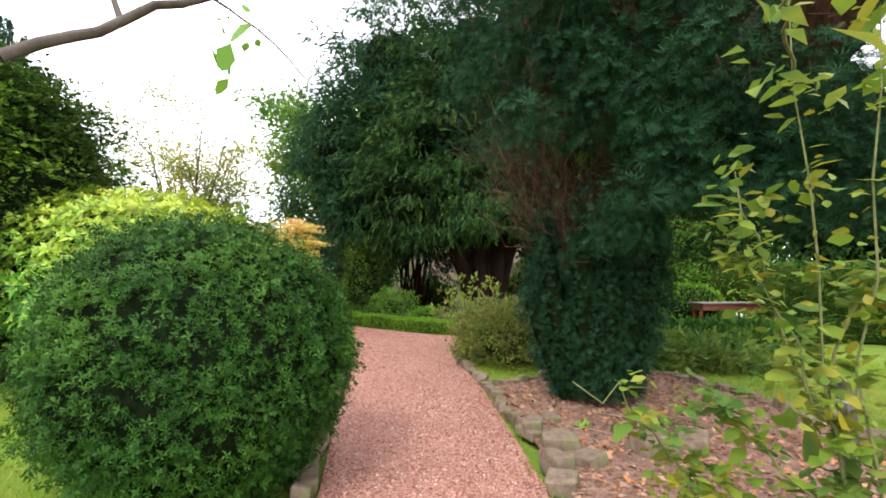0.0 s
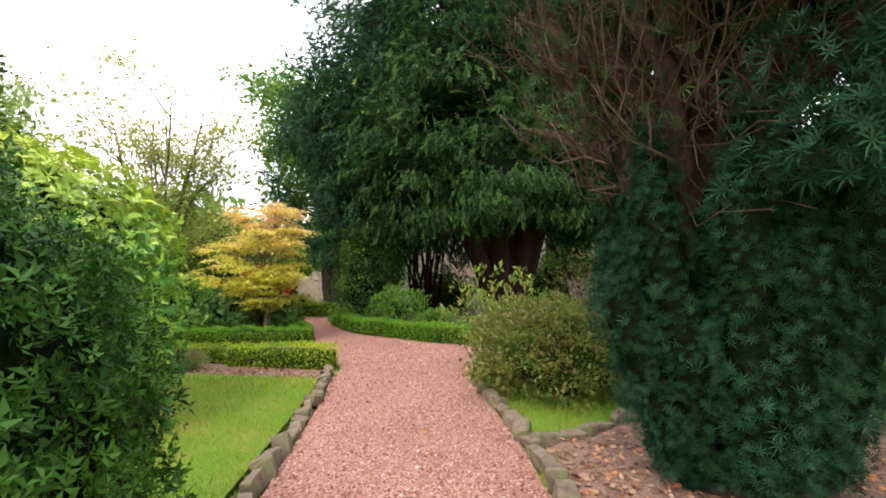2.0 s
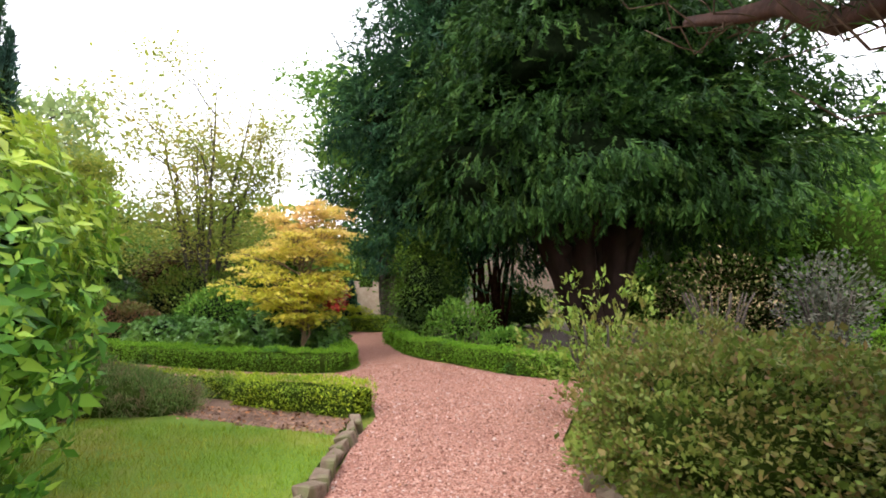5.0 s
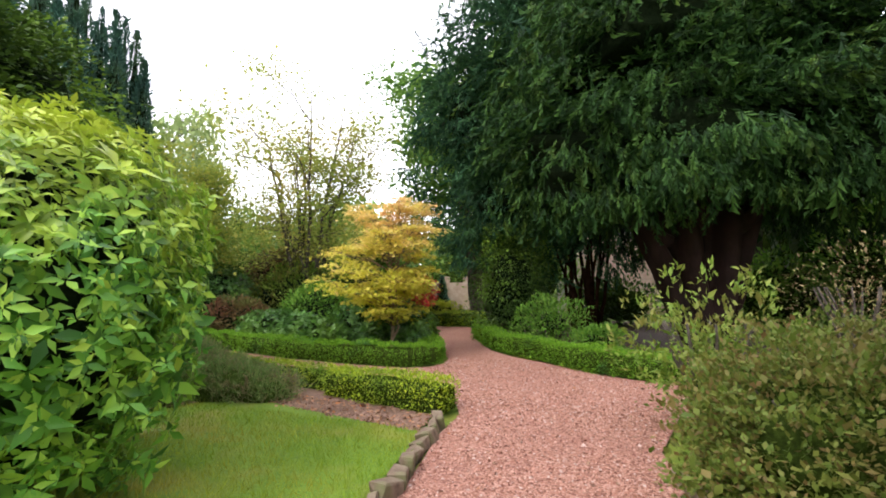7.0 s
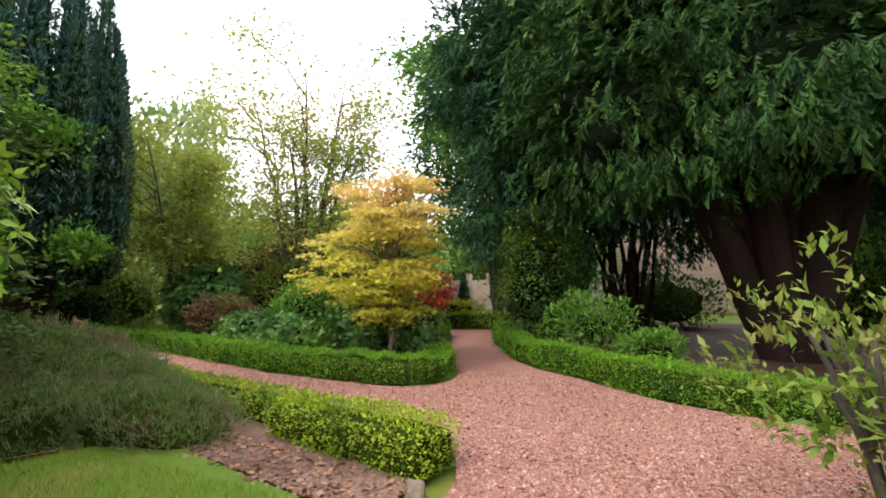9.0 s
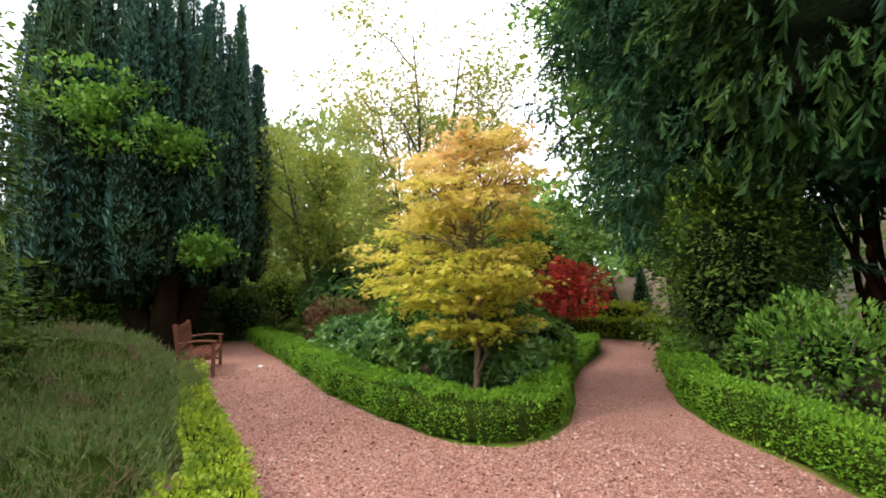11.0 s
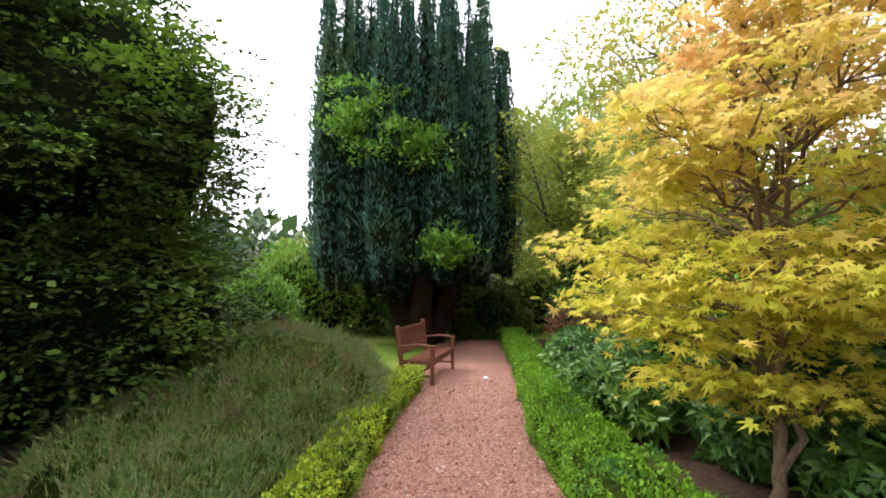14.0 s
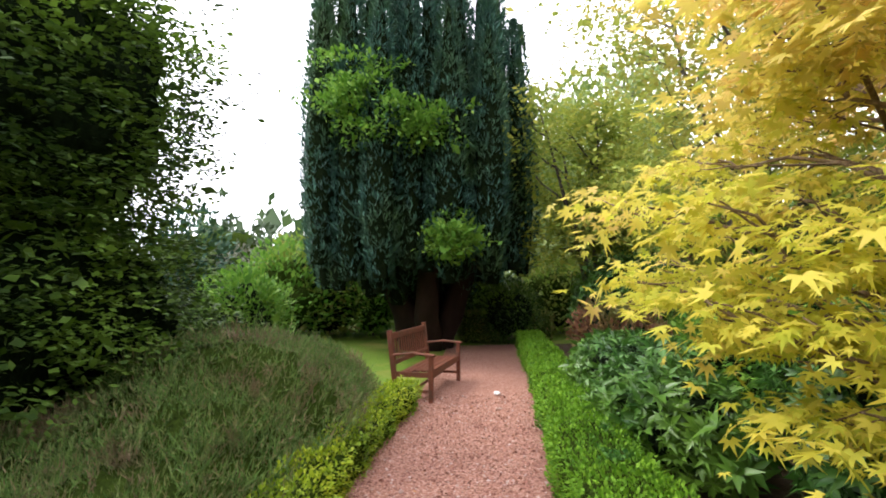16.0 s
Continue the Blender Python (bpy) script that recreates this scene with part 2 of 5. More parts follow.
    "post_wood": grain_material("post_wood", [(0.10, 0.09, 0.075), (0.2, 0.18, 0.15), (0.28, 0.26, 0.22)], 12, 0.5, stretch=(6, 6, 0.6)),
    "paper": grain_material("paper", [(0.75, 0.75, 0.75), (0.85, 0.85, 0.85)], 30, 0.2),
    "white_paint": grain_material("white_paint", [(0.7, 0.7, 0.68), (0.82, 0.82, 0.8)], 8, 0.1, rough=0.5),
    "sandstone": grain_material("sandstone", [(0.306, 0.204, 0.162), (0.408, 0.297, 0.238), (0.493, 0.391, 0.323)], 3.5, 0.4, stain=(0.289, 0.212, 0.17), stain_scale=0.5),
    "mortar": grain_material("mortar", [(0.36, 0.32, 0.28), (0.46, 0.42, 0.37)], 20, 0.4),
    "slate": grain_material("slate", [(0.10, 0.11, 0.13), (0.17, 0.18, 0.2)], 6, 0.4),
}


# ---- mesh helpers ----
def np_mesh(name, verts, faces):
    """A mesh from arrays of places and of equal-sided faces."""
    me = bpy.data.meshes.new(name)
    k = faces.shape[1]
    me.vertices.add(len(verts))
    me.vertices.foreach_set("co", np.ascontiguousarray(verts, dtype=np.float32).ravel())
    me.loops.add(faces.size)
    me.loops.foreach_set("vertex_index", np.ascontiguousarray(faces, dtype=np.int32).ravel())
    me.polygons.add(len(faces))
    me.polygons.foreach_set("loop_start", np.arange(0, faces.size, k, dtype=np.int32))
    me.update(calc_edges=True)
    return me


def put(name, me, material, parent=None, label="", smooth=False, kind=""):
    me.materials.append(material)
    if smooth:
        me.polygons.foreach_set("use_smooth", np.ones(len(me.polygons), dtype=bool))
    ob = new(name, me)
    if parent is not None:
        ob.parent = parent
        ob.matrix_parent_inverse = parent.matrix_basis.inverted()
    return tagged(ob, label=label, kind=kind)


def part(name, bm, material, parent=None, label="", smooth=False):
    me = bpy.data.meshes.new(name)
    bm.to_mesh(me)
    bm.free()
    return put(name, me, material, parent, label, smooth)


def thing(name, place, label, category, group="", kind=""):
    ob = new(name)
    ob.empty_display_size = 0.1
    ob.matrix_basis = Matrix.Translation(place)
    return tagged(ob, label, category, group, kind)


def unit(a):
    return a / np.maximum(np.linalg.norm(a, axis=-1, keepdims=True), 1e-9)


def frames_of(ahead, up):
    """Turns whose y axis goes ahead and whose z axis is near up."""
    y = unit(ahead)
    x = unit(np.cross(y, up))
    z = np.cross(x, y)
    return np.stack([x, y, z], axis=2)


def scatter(shape, places, turns, sizes):
    """Arrays for many copies of one small shape joined."""
    tv, tf = shape
    sizes = np.asarray(sizes)
    if sizes.ndim == 1:
        sizes = sizes[:, None]
    local = tv[None] * sizes[:, None, :] if sizes.shape[1] == 3 else tv[None] * sizes[:, :, None]
    v = np.einsum("nij,nkj->nki", turns, local) + places[:, None, :]
    f = tf[None] + (np.arange(len(places)) * len(tv))[:, None, None]
    return v.reshape(-1, 3), f.reshape(-1, tf.shape[1])


def joined(pairs):
    vs, fs, at = [], [], 0
    for v, f in pairs:
        vs.append(v)
        fs.append(f + at)
        at += len(v)
    return np.concatenate(vs), np.concatenate(fs)


def arr(*rows):
    return np.array(rows, dtype=float)


# small shapes: y ahead, z up, one unit long
FOLDED_LEAF = (arr((0, 0, 0), (-0.2, 0.42, 0.07), (0.2, 0.42, 0.07), (0, 0.5, 0), (0, 1, -0.12)), np.array([(0, 2, 3), (0, 3, 1), (3, 2, 4), (3, 4, 1)]))
ROUND_LEAF = (arr((0, 0, 0), (-0.32, 0.4, 0.06), (0.32, 0.4, 0.06), (-0.2, 0.8, 0), (0.2, 0.8, 0), (0, 1, -0.06)), np.array([(0, 2, 1), (1, 2, 4), (1, 4, 3), (3, 4, 5)]))
SMALL_LEAF = (arr((0, 0, 0), (-0.3, 0.5, 0.05), (0.3, 0.5, 0.05), (0, 1, 0)), np.array([(0, 2, 1), (1, 2, 3)]))
BLADE = (arr((-0.04, 0, 0), (0.04, 0, 0), (0, 1, 0.25)), np.array([(0, 1, 2)]))


def sprig_shape(needles, spread, width, seed, flat=0.0):
    """A twig end: needles all round an axis along y."""
    r = np.random.default_rng(seed)
    v, f = [], []
    for i in range(needles):
        s = (i + 0.5) / needles
        a = i * 2.4
        base = np.array((0, 0.6 * s, 0))
        side = np.array((math.cos(a), 0, math.sin(a) * (1 - flat)))
        out = side * spread * (1.1 - 0.5 * s) + np.array((0, 0.38 + 0.1 * r.random(), 0))
        w = unit(np.cross(out, side + 0.01)[None])[0] * width
        k = len(v)
        v += [base - w, base + w, base + out]
        f.append((k, k + 1, k + 2))
    return np.array(v), np.array(f)


def palm_leaf_shape():
    """A seven-lobed maple leaf."""
    v = [(0, 0.12, 0)]
    lobes = ((-140, 0.35), (-85, 0.62), (-42, 0.86), (0, 1.0), (42, 0.86), (85, 0.62), (140, 0.35))
    for i, (a, length) in enumerate(lobes):
        t = radians(a)
        v.append((math.sin(t) * length * 0.9, 0.12 + math.cos(t) * length, -0.10 * length))
        if i < 6:
            u = radians((a + lobes[i + 1][0]) / 2)
            v.append((math.sin(u) * 0.3, 0.12 + math.cos(u) * 0.3, 0.03))
    return np.array(v), np.array([(0, i + 1, i) for i in range(1, len(v) - 1)])


def whorl_shape(k, open_deg, width, rise=0.0, tiers=1, thin=False):
    """Leaves or needles spreading from one twig end, about the y axis."""
    v, f = [(0, 0, 0)], []
    for t in range(tiers):
        for i in range(k):
            a = 2 * math.pi * (i + 0.5 * t) / k
            o = radians(open_deg * (1 - 0.45 * t / max(1, tiers)))
            side = np.array((math.cos(a), 0, math.sin(a)))
            way = side * math.sin(o) + np.array((0, math.cos(o), 0))
            across = np.array((-math.sin(a), 0, math.cos(a))) * width
            length = 1 - 0.2 * t - 0.12 * (i % 3)
            n = len(v)
            if thin:
                v += [tuple(way * 0.45 * length + across), tuple(way * length - np.array((0, rise, 0)))]
                f.append((0, n, n + 1))
                continue
            v += [tuple(way * 0.5 * length + across), tuple(way * 0.5 * length - across), tuple(way * length + np.array((0, -rise, 0)))]
            f += [(0, n, n + 1), (n + 1, n, n + 2)]
    return np.array(v), np.array(f)




def rosette(shape, k, open_deg, slim=1.0):
    """Separate leaves spreading round one twig end, along the y axis."""
    tv, tf = shape
    vs, fs = [], []
    for i in range(k):
        a, o = 2 * math.pi * i / k + 0.3 * math.sin(i * 5.0), radians(open_deg * (0.7 + 0.3 * ((i * 7) % k) / k))
        out = np.array((math.cos(a) * math.sin(o), math.cos(o), math.sin(a) * math.sin(o)))
        turn = frames_of(out[None], np.array(((0, 1.0, 0.02),)))[0]
        length = 0.75 + 0.25 * math.sin(i * 2.7)
        vs.append((tv * np.array((slim, 1, 1)) * length) @ turn.T + out * 0.06)
        fs.append(tf + i * len(tv))
    return np.concatenate(vs), np.concatenate(fs)


LAUREL_WHORL = rosette(FOLDED_LEAF, 6, 84, 1.0)
BALL_WHORL = whorl_shape(4, 60, 0.3, 0.03, 1, True)
RHODO_WHORL = rosette(FOLDED_LEAF, 7, 88, 0.8)
YEW_TUFT = whorl_shape(8, 56, 0.1, 0.0, 1, True)
YEW_SPRIG_FAR = whorl_shape(3, 30, 0.17, 0.0, 1, True)


def fern_shape(pairs, droop, seed):
    """A flat feathery spray: narrow shoots in pairs along one drooping stalk."""
    r = np.random.default_rng(seed)
    v = [np.array((0, 0.85 * i / pairs, -droop * (i / pairs) ** 2)) for i in range(pairs + 1)]
    f = []
    for i in range(pairs):
        s = (i + 0.4) / pairs
        for side in (-1, 1):
            reach = 0.25 * (1 - 0.55 * s) * r.uniform(0.75, 1.2)
            v.append(v[i] + np.array((side * reach, 0.34 + 0.1 * r.random(), -0.1 * r.random() - 0.05)))
            f.append((i, i + 1, len(v) - 1))
    return np.array(v), np.array(f)


SPRAY = fern_shape(4, 0.4, 6)
HEATHER_SPRIG = sprig_shape(4, 0.16, 0.04, 8)
MAPLE_LEAF = palm_leaf_shape()


def wobble(p, scale, seed):
    """Smooth noise between about -1 and 1 for many places."""
    r = np.random.default_rng(seed)
    out = np.zeros(len(p))
    for k in range(6):
        d = r.normal(size=3) * scale * (0.6 + 0.5 * k)
        out += np.sin(p @ d + r.uniform(0, 6.28)) / (1 + 0.35 * k)
    return out / 2.6


def shell(centre, radii, n, depth=0.25, lump=0.12, lump_scale=1.6, seed=0, zmin=None):
    """Places and outward ways in the outer shell of a lumpy round mass."""
    c, r = np.array(centre, float), np.array(radii, float)
    d = unit(rng.normal(size=(n, 3)))
    p = d * r
    k = 1 + lump * wobble(p + c, lump_scale, seed)
    p = p * (k * (1 - depth * rng.random(n) ** 1.6))[:, None] + c
    way = unit(d / r)
    if zmin is not None:
        ok = p[:, 2] > zmin
        p, way = p[ok], way[ok]
    return p, way


def clumped(p, w, k, radii, loose=0.5):
    """k places round each of the given ones, and their ways."""
    n = len(p)
    q = np.repeat(p, k, 0) + rng.normal(size=(n * k, 3)) * np.array(radii)
    return q, unit(np.repeat(w, k, 0) + rng.normal(size=(n * k, 3)) * loose)


def blob_mesh(name, centre, radii, lump=0.12, lump_scale=1.6, seed=0, shrink=0.8, zmin=None, rings=20, sides=30):
    """A lumpy closed mass inside a crown, solid in place of the shaded thick of twigs."""
    u = np.linspace(0, np.pi, rings + 1)
    w = np.linspace(0, 2 * np.pi, sides, endpoint=False)
    d = np.stack([np.sin(u)[:, None] * np.cos(w), np.sin(u)[:, None] * np.sin(w), np.cos(u)[:, None] * np.ones(sides)], axis=2).reshape(-1, 3)
    c, r = np.array(centre, float), np.array(radii, float)
    p = d * r
    p = p * (shrink * (1 + lump * wobble(p + c, lump_scale, seed)) * (1 + 0.06 * wobble(p, 9.0, 99)))[:, None] + c
    if zmin is not None:
        p[:, 2] = np.maximum(p[:, 2], zmin)
    f = [(i * sides + j, (i + 1) * sides + j, (i + 1) * sides + (j + 1) % sides, i * sides + (j + 1) % sides) for i in range(rings) for j in range(sides)]
    return np_mesh(name, p, np.array(f))


def tube(points, radii, sides=8, ridge=0.0):
    """A round limb along points, closed at its end."""
    pts = np.array(points, float)
    rad = np.array(radii, float)
    t = unit(np.gradient(pts, axis=0))
    ref = np.array((0.31, 0.95, 0.1)) if abs(t[0][2]) > 0.7 else np.array((0, 0, 1.0))
    x = unit(np.cross(t, ref))
    y = np.cross(t, x)
    a = np.linspace(0, 2 * np.pi, sides, endpoint=False)
    rr = 1 + ridge * np.sin(a * 3 + 1) + ridge * 0.6 * np.sin(a * 5)
    v = pts[:, None] + rad[:, None, None] * (rr * np.cos(a))[None, :, None] * x[:, None] + rad[:, None, None] * (rr * np.sin(a))[None, :, None] * y[:, None]
    n = len(pts)
    f = [(i * sides + j, i * sides + (j + 1) % sides, (i + 1) * sides + (j + 1) % sides, (i + 1) * sides + j) for i in range(n - 1) for j in range(sides)]
    v = v.reshape(-1, 3)
    f.append((0, 1, 2, 3))
    e = (n - 1) * sides
    f += [(e, e + i, e + i + 1, e + i + 2) for i in range(1, sides - 2, 2)]
    return v, np.array(f)


def bent(a, b, n=6, sag=0.0, crook=0.0):
    """Points from a to b with a bow and some crookedness."""
    a, b = np.array(a, float), np.array(b, float)
    s = np.linspace(0, 1, n)[:, None]
    p = a + (b - a) * s
    p[:, 2] += sag * 4 * s[:, 0] * (1 - s[:, 0])
    j = rng.normal(size=(n, 3)) * crook
    j[0] = j[-1] = 0
    return p + j


def taper(r0, r1, n=6):
    return np.linspace(1, 0, n) ** 0.8 * (r0 - r1) + r1


def leaves(name, shape, places, ways, size, material, parent, label="", up_mix=0.4, jitter=0.5, spread=0.35, lie=False):
    """A mass of leaves. lie: the blades face along the given ways; otherwise they point along them."""
    n = len(places)
    noise_way = rng.normal(size=(n, 3)) * jitter
    if lie:
        side = unit(np.cross(ways, rng.normal(size=(n, 3))))
        turns = frames_of(unit(side + noise_way * 0.5 + np.array((0, 0, up_mix))), unit(ways + noise_way * 0.6))
    else:
        ahead = unit(ways + noise_way + np.array((0, 0, up_mix)))
        turns = frames_of(ahead, unit(np.array((0, 0, 1.0)) + rng.normal(size=(n, 3)) * 0.4 + ways * 0.3))
    s = size * np.exp(rng.normal(size=n) * spread)
    v, f = scatter(shape, places, turns, s)
    return put(name, np_mesh(name, v, f), material, parent, label)


def sheet(name, outline, z, material, parent=None, thick=0.0):
    bm = bmesh.new()
    vs = [bm.verts.new((x, y, z)) for x, y in outline]
    face = bm.faces.new(vs)
    if face.normal.z < 0:
        face.normal_flip()
    if thick:
        ext = bmesh.ops.extrude_face_region(bm, geom=[face])
        bmesh.ops.translate(bm, verts=[g for g in ext["geom"] if isinstance(g, bmesh.types.BMVert)], vec=(0, 0, -thick))
        bmesh.ops.recalc_face_normals(bm, faces=bm.faces[:])
    bmesh.ops.triangulate(bm, faces=bm.faces[:])
    return part(name, bm, material, parent)


def inside(outline, p):
    """Which of the places lie within an outline of the plan."""
    o = np.array(outline)
    hit = np.zeros(len(p), bool)
    for (x1, y1), (x2, y2) in zip(o, np.roll(o, -1, 0)):
        c = (y1 > p[:, 1]) != (y2 > p[:, 1])
        if y1 != y2:
            hit ^= c & (p[:, 0] < (x2 - x1) * (p[:, 1] - y1) / (y2 - y1) + x1)
    return hit


def along(line, step):
    """Even points along a line of the plan, and its directions."""
    l = np.array(line, float)
    d = np.r_[0, np.cumsum(np.linalg.norm(np.diff(l, axis=0), axis=1))]
    s = np.arange(0, d[-1], step)
    p = np.stack([np.interp(s, d, l[:, k]) for k in range(l.shape[1])], 1)
    return p, unit(np.gradient(p, axis=0)), d[-1]


# ---- the ground ----
PATH_OUTLINE = [(-0.85, -8), (-0.85, 2), (-0.95, 3.6), (-1.25, 5.4), (-1.5, 7.2), (-1.7, 8.7), (-1.95, 10.0), (-2.0, 10.8), (-2.2, 11.25), (-3.3, 11.42), (-4.8, 11.68), (-7, 12.0), (-9.6, 12.5), (-12.5, 13.0), (-15.4, 13.4), (-15.5, 15.4),
                (-10.3, 14.3), (-9.1, 14.06), (-6.85, 13.55), (-5.5, 13.45), (-4.5, 13.42), (-4.05, 13.47), (-3.67, 13.75), (-3.55, 14.2), (-3.7, 14.8), (-4.2, 15.7), (-4.8, 16.6), (-5.4, 17.8), (-6.0, 19.5), (-6.6, 20.4), (-10, 20.8), (-10, 22.4), (-5.6, 22.2),
                (-5.0, 20.5), (-4.3, 18.5), (-3.2, 16.4), (-2.5, 15.6), (-1.75, 15.05), (-1.0, 14.35), (-0.5, 13.98), (0.3, 13.65), (0.9, 13.5), (4, 13.5), (9, 14.6), (14, 17), (14.5, 15.4), (9, 12.9), (4, 11.9), (1.2, 11.9), (0.45, 11.5),
                (0.2, 10.3), (0.55, 7.7), (0.62, 7.1), (0.75, 5.3), (0.85, 3.6), (0.9, 2), (0.9, -8)]
LAWN_OUTLINE = [(-1.95, 3.2), (-1.5, 5.4), (-1.72, 7.2), (-1.9, 8.7), (-2.12, 9.95), (-3.4, 10.15), (-5.2, 10.5), (-6.0, 8.4), (-9, 6), (-12, -2), (-2.2, -2)]
MULCH_OUTLINE = [(1.0, -2), (0.98, 3.6), (0.9, 5.3), (0.8, 7.0), (1.2, 7.35), (2.2, 8.0), (3.8, 8.0), (4.2, 6.6), (4.5, 3), (4.5, -2)]
ground = sheet("ground", [(-400, -400), (400, -400), (400, 400), (-400, 400)], -0.04, M["grass_ground"])
tagged(ground, "rough garden grass and soil reaching to the horizon", "ground", kind="structure")
path = sheet("path", PATH_OUTLINE, 0.0, M["gravel"])
tagged(path, "garden path of loose pinkish red gravel", "path", kind="structure")
lawn = sheet("lawn", LAWN_OUTLINE, 0.03, M["grass_ground"])
tagged(lawn, "short bright green mown lawn with yellowish worn patches", "lawn", kind="structure")
mulch_bed = sheet("mulch_bed", MULCH_OUTLINE, 0.05, M["mulch"])
tagged(mulch_bed, "brown bark mulch bed beneath the old yew", "flower bed", kind="structure")
MAPLE_BED = [(-15.2, 15.7), (-10.3, 14.6), (-9.1, 14.35), (-6.85, 13.85), (-5.5, 13.75), (-4.5, 13.7), (-4.05, 13.9), (-3.9, 14.3), (-4.1, 14.9), (-4.6, 15.8), (-5.2, 16.7), (-5.8, 17.9), (-6.4, 19.5), (-8, 20.0), (-16, 20)]
YEW_BED = [(-4.7, 20.5), (-4.0, 18.6), (-2.9, 16.5), (-2.2, 15.8), (-1.5, 15.25), (-0.8, 14.6), (-0.3, 14.25), (0.5, 13.95), (4, 13.8), (9, 14.9), (12, 27), (-5, 27)]
HEATH_BED = [(-2.2, 9.98), (-5.2, 10.52), (-6.5, 8.2), (-14, 5), (-14, 10.8), (-9.6, 11.9), (-7, 11.6), (-4.8, 11.3), (-2.3, 10.9)]
SHRUB_BED = [(0.75, 7.2), (0.35, 10.3), (0.6, 11.4), (1.3, 11.75), (4, 11.75), (4, 8.2), (2.2, 8.1), (1.2, 7.5)]
for nm, outline, mat, lab in (("maple_bed", MAPLE_BED, "dark_earth", "dark soil bed with fallen leaves beneath the maple"), ("yew_bed", YEW_BED, "dark_earth", "bare reddish brown soil beneath the spreading evergreens"),
                              ("heath_bed", HEATH_BED, "mulch", "mulched bed beneath the heather"), ("shrub_bed", SHRUB_BED, "grass_ground", "small patch of grass beneath the azaleas")):
    tagged(sheet(nm, outline, 0.02, M[mat]), lab, "flower bed", kind="structure")


def strewn(name, outline, box, n, shape, size, z, material, parent, stand=False, spread=0.3, flat=0.5):
    """Small loose pieces over a part of the ground."""
    p = np.stack([rng.uniform(box[0], box[2], n), rng.uniform(box[1], box[3], n), np.full(n, z)], 1)
    p = p[inside(outline, p)]
    n = len(p)
    if stand:
        ahead = np.stack([rng.normal(size=n) * 0.45, rng.normal(size=n) * 0.45, np.ones(n)], 1)
        turns = frames_of(ahead, rng.normal(size=(n, 3)))
    else:
        turns = frames_of(np.stack([rng.normal(size=n), rng.normal(size=n), rng.normal(size=n) * 0.25], 1), np.array((0, 0, 1.0)) + rng.normal(size=(n, 3)) * flat)
    v, f = scatter(shape, p, turns, size * np.exp(rng.normal(size=n) * spread))
    return tagged(put(name, np_mesh(name, v, f), material, parent, kind="stuff"), "" if parent else "dry brown fallen leaves and bark chips", "" if parent else "leaf litter")


PEBBLE = (arr((0.5, 0, 0), (-0.5, 0.05, 0), (0.05, 0.42, 0.02), (0, -0.42, 0), (0.05, 0, 0.3)), np.array([(0, 2, 4), (2, 1, 4), (1, 3, 4), (3, 0, 4)]))
strewn("gravel_stones", PATH_OUTLINE, (-2.4, 2.5, 1.0, 12), 26000, PEBBLE, 0.024, 0.004, M["pebble"], path)
strewn("gravel_stones", PATH_OUTLINE, (-10, 11.3, 1.0, 15), 30000, PEBBLE, 0.025, 0.004, M["pebble"], path)
strewn("grass_blades", LAWN_OUTLINE, (-6.5, 3, -1.4, 10), 70000, BLADE, 0.05, 0.03, M["blade"], lawn, stand=True)
EAST_LAWN = [(2.3, 8.3), (3.9, 8.1), (4.3, 6.7), (4.6, 3.2), (9, 3.2), (9, 11.8), (4.2, 11.6), (4.0, 8.4)]
strewn("grass_blades", EAST_LAWN, (2.2, 3.2, 9, 11.8), 60000, BLADE, 0.06, -0.04, M["blade"], ground, stand=True)
strewn("grass_blades", SHRUB_BED, (0.3, 7.2, 4, 10), 14000, BLADE, 0.05, 0.02, M["blade"], ground, stand=True)
strewn("fallen_leaves", PATH_OUTLINE, (-10, 3, 1.0, 16), 900, SMALL_LEAF, 0.035, 0.012, M["chip"], path)
HEDGE_STRIP = [(-2.15, 9.95), (-3.4, 10.1), (-5.2, 10.45), (-5.6, 11.0), (-4.6, 10.95), (-3.3, 10.7), (-2.15, 10.55)]
strewn("leaf_litter", HEDGE_STRIP, (-5.6, 9.7, -2.1, 11), 2600, SMALL_LEAF, 0.045, 0.03, M["chip"], None)
strewn("bark_chips", MULCH_OUTLINE, (0.8, 2.5, 4.3, 8.1), 9000, SMALL_LEAF, 0.05, 0.06, M["chip"], mulch_bed)


# ---- clipped hedges ----
def hedge(line, half, height, material, label, density=3200, size=0.027, top_loss=0.04, z0=0.0):
    centre = along(line, 0.18)[0].mean(0)
    ob = thing("box_hedge", (centre[0], centre[1], z0), label, "hedge")
    p, d, length = along(line, 0.05)
    side = np.stack([d[:, 1], -d[:, 0]], 1)
    n = len(p)
    wob = 1 + 0.10 * np.sin(np.arange(n) * 0.29) * np.sin(np.arange(n) * 0.097 + 1)
    h = (height - 0.05) * (1 + 0.05 * np.sin(np.arange(n) * 0.13))
    prof = ((-0.84, 0.0), (-0.9, 0.5), (-0.82, 0.92), (-0.6, 1.0), (0.6, 1.0), (0.82, 0.92), (0.9, 0.5), (0.84, 0.0))
    v = np.concatenate([np.concatenate([p + side * (half * a * wob)[:, None], (z0 + b * h)[:, None]], 1)[:, None] for a, b in prof], 1)
    k = len(prof)
    f = [(i * k + j, i * k + j + 1, (i + 1) * k + j + 1, (i + 1) * k + j) for i in range(n - 1) for j in range(k - 1)]
    for e in (0, (n - 1) * k):
        f += [(e, e + 1, e + 6, e + 7), (e + 1, e + 2, e + 5, e + 6), (e + 2, e + 3, e + 4, e + 5)]
    # inner block whose dark colour stands in for shade between the leaves
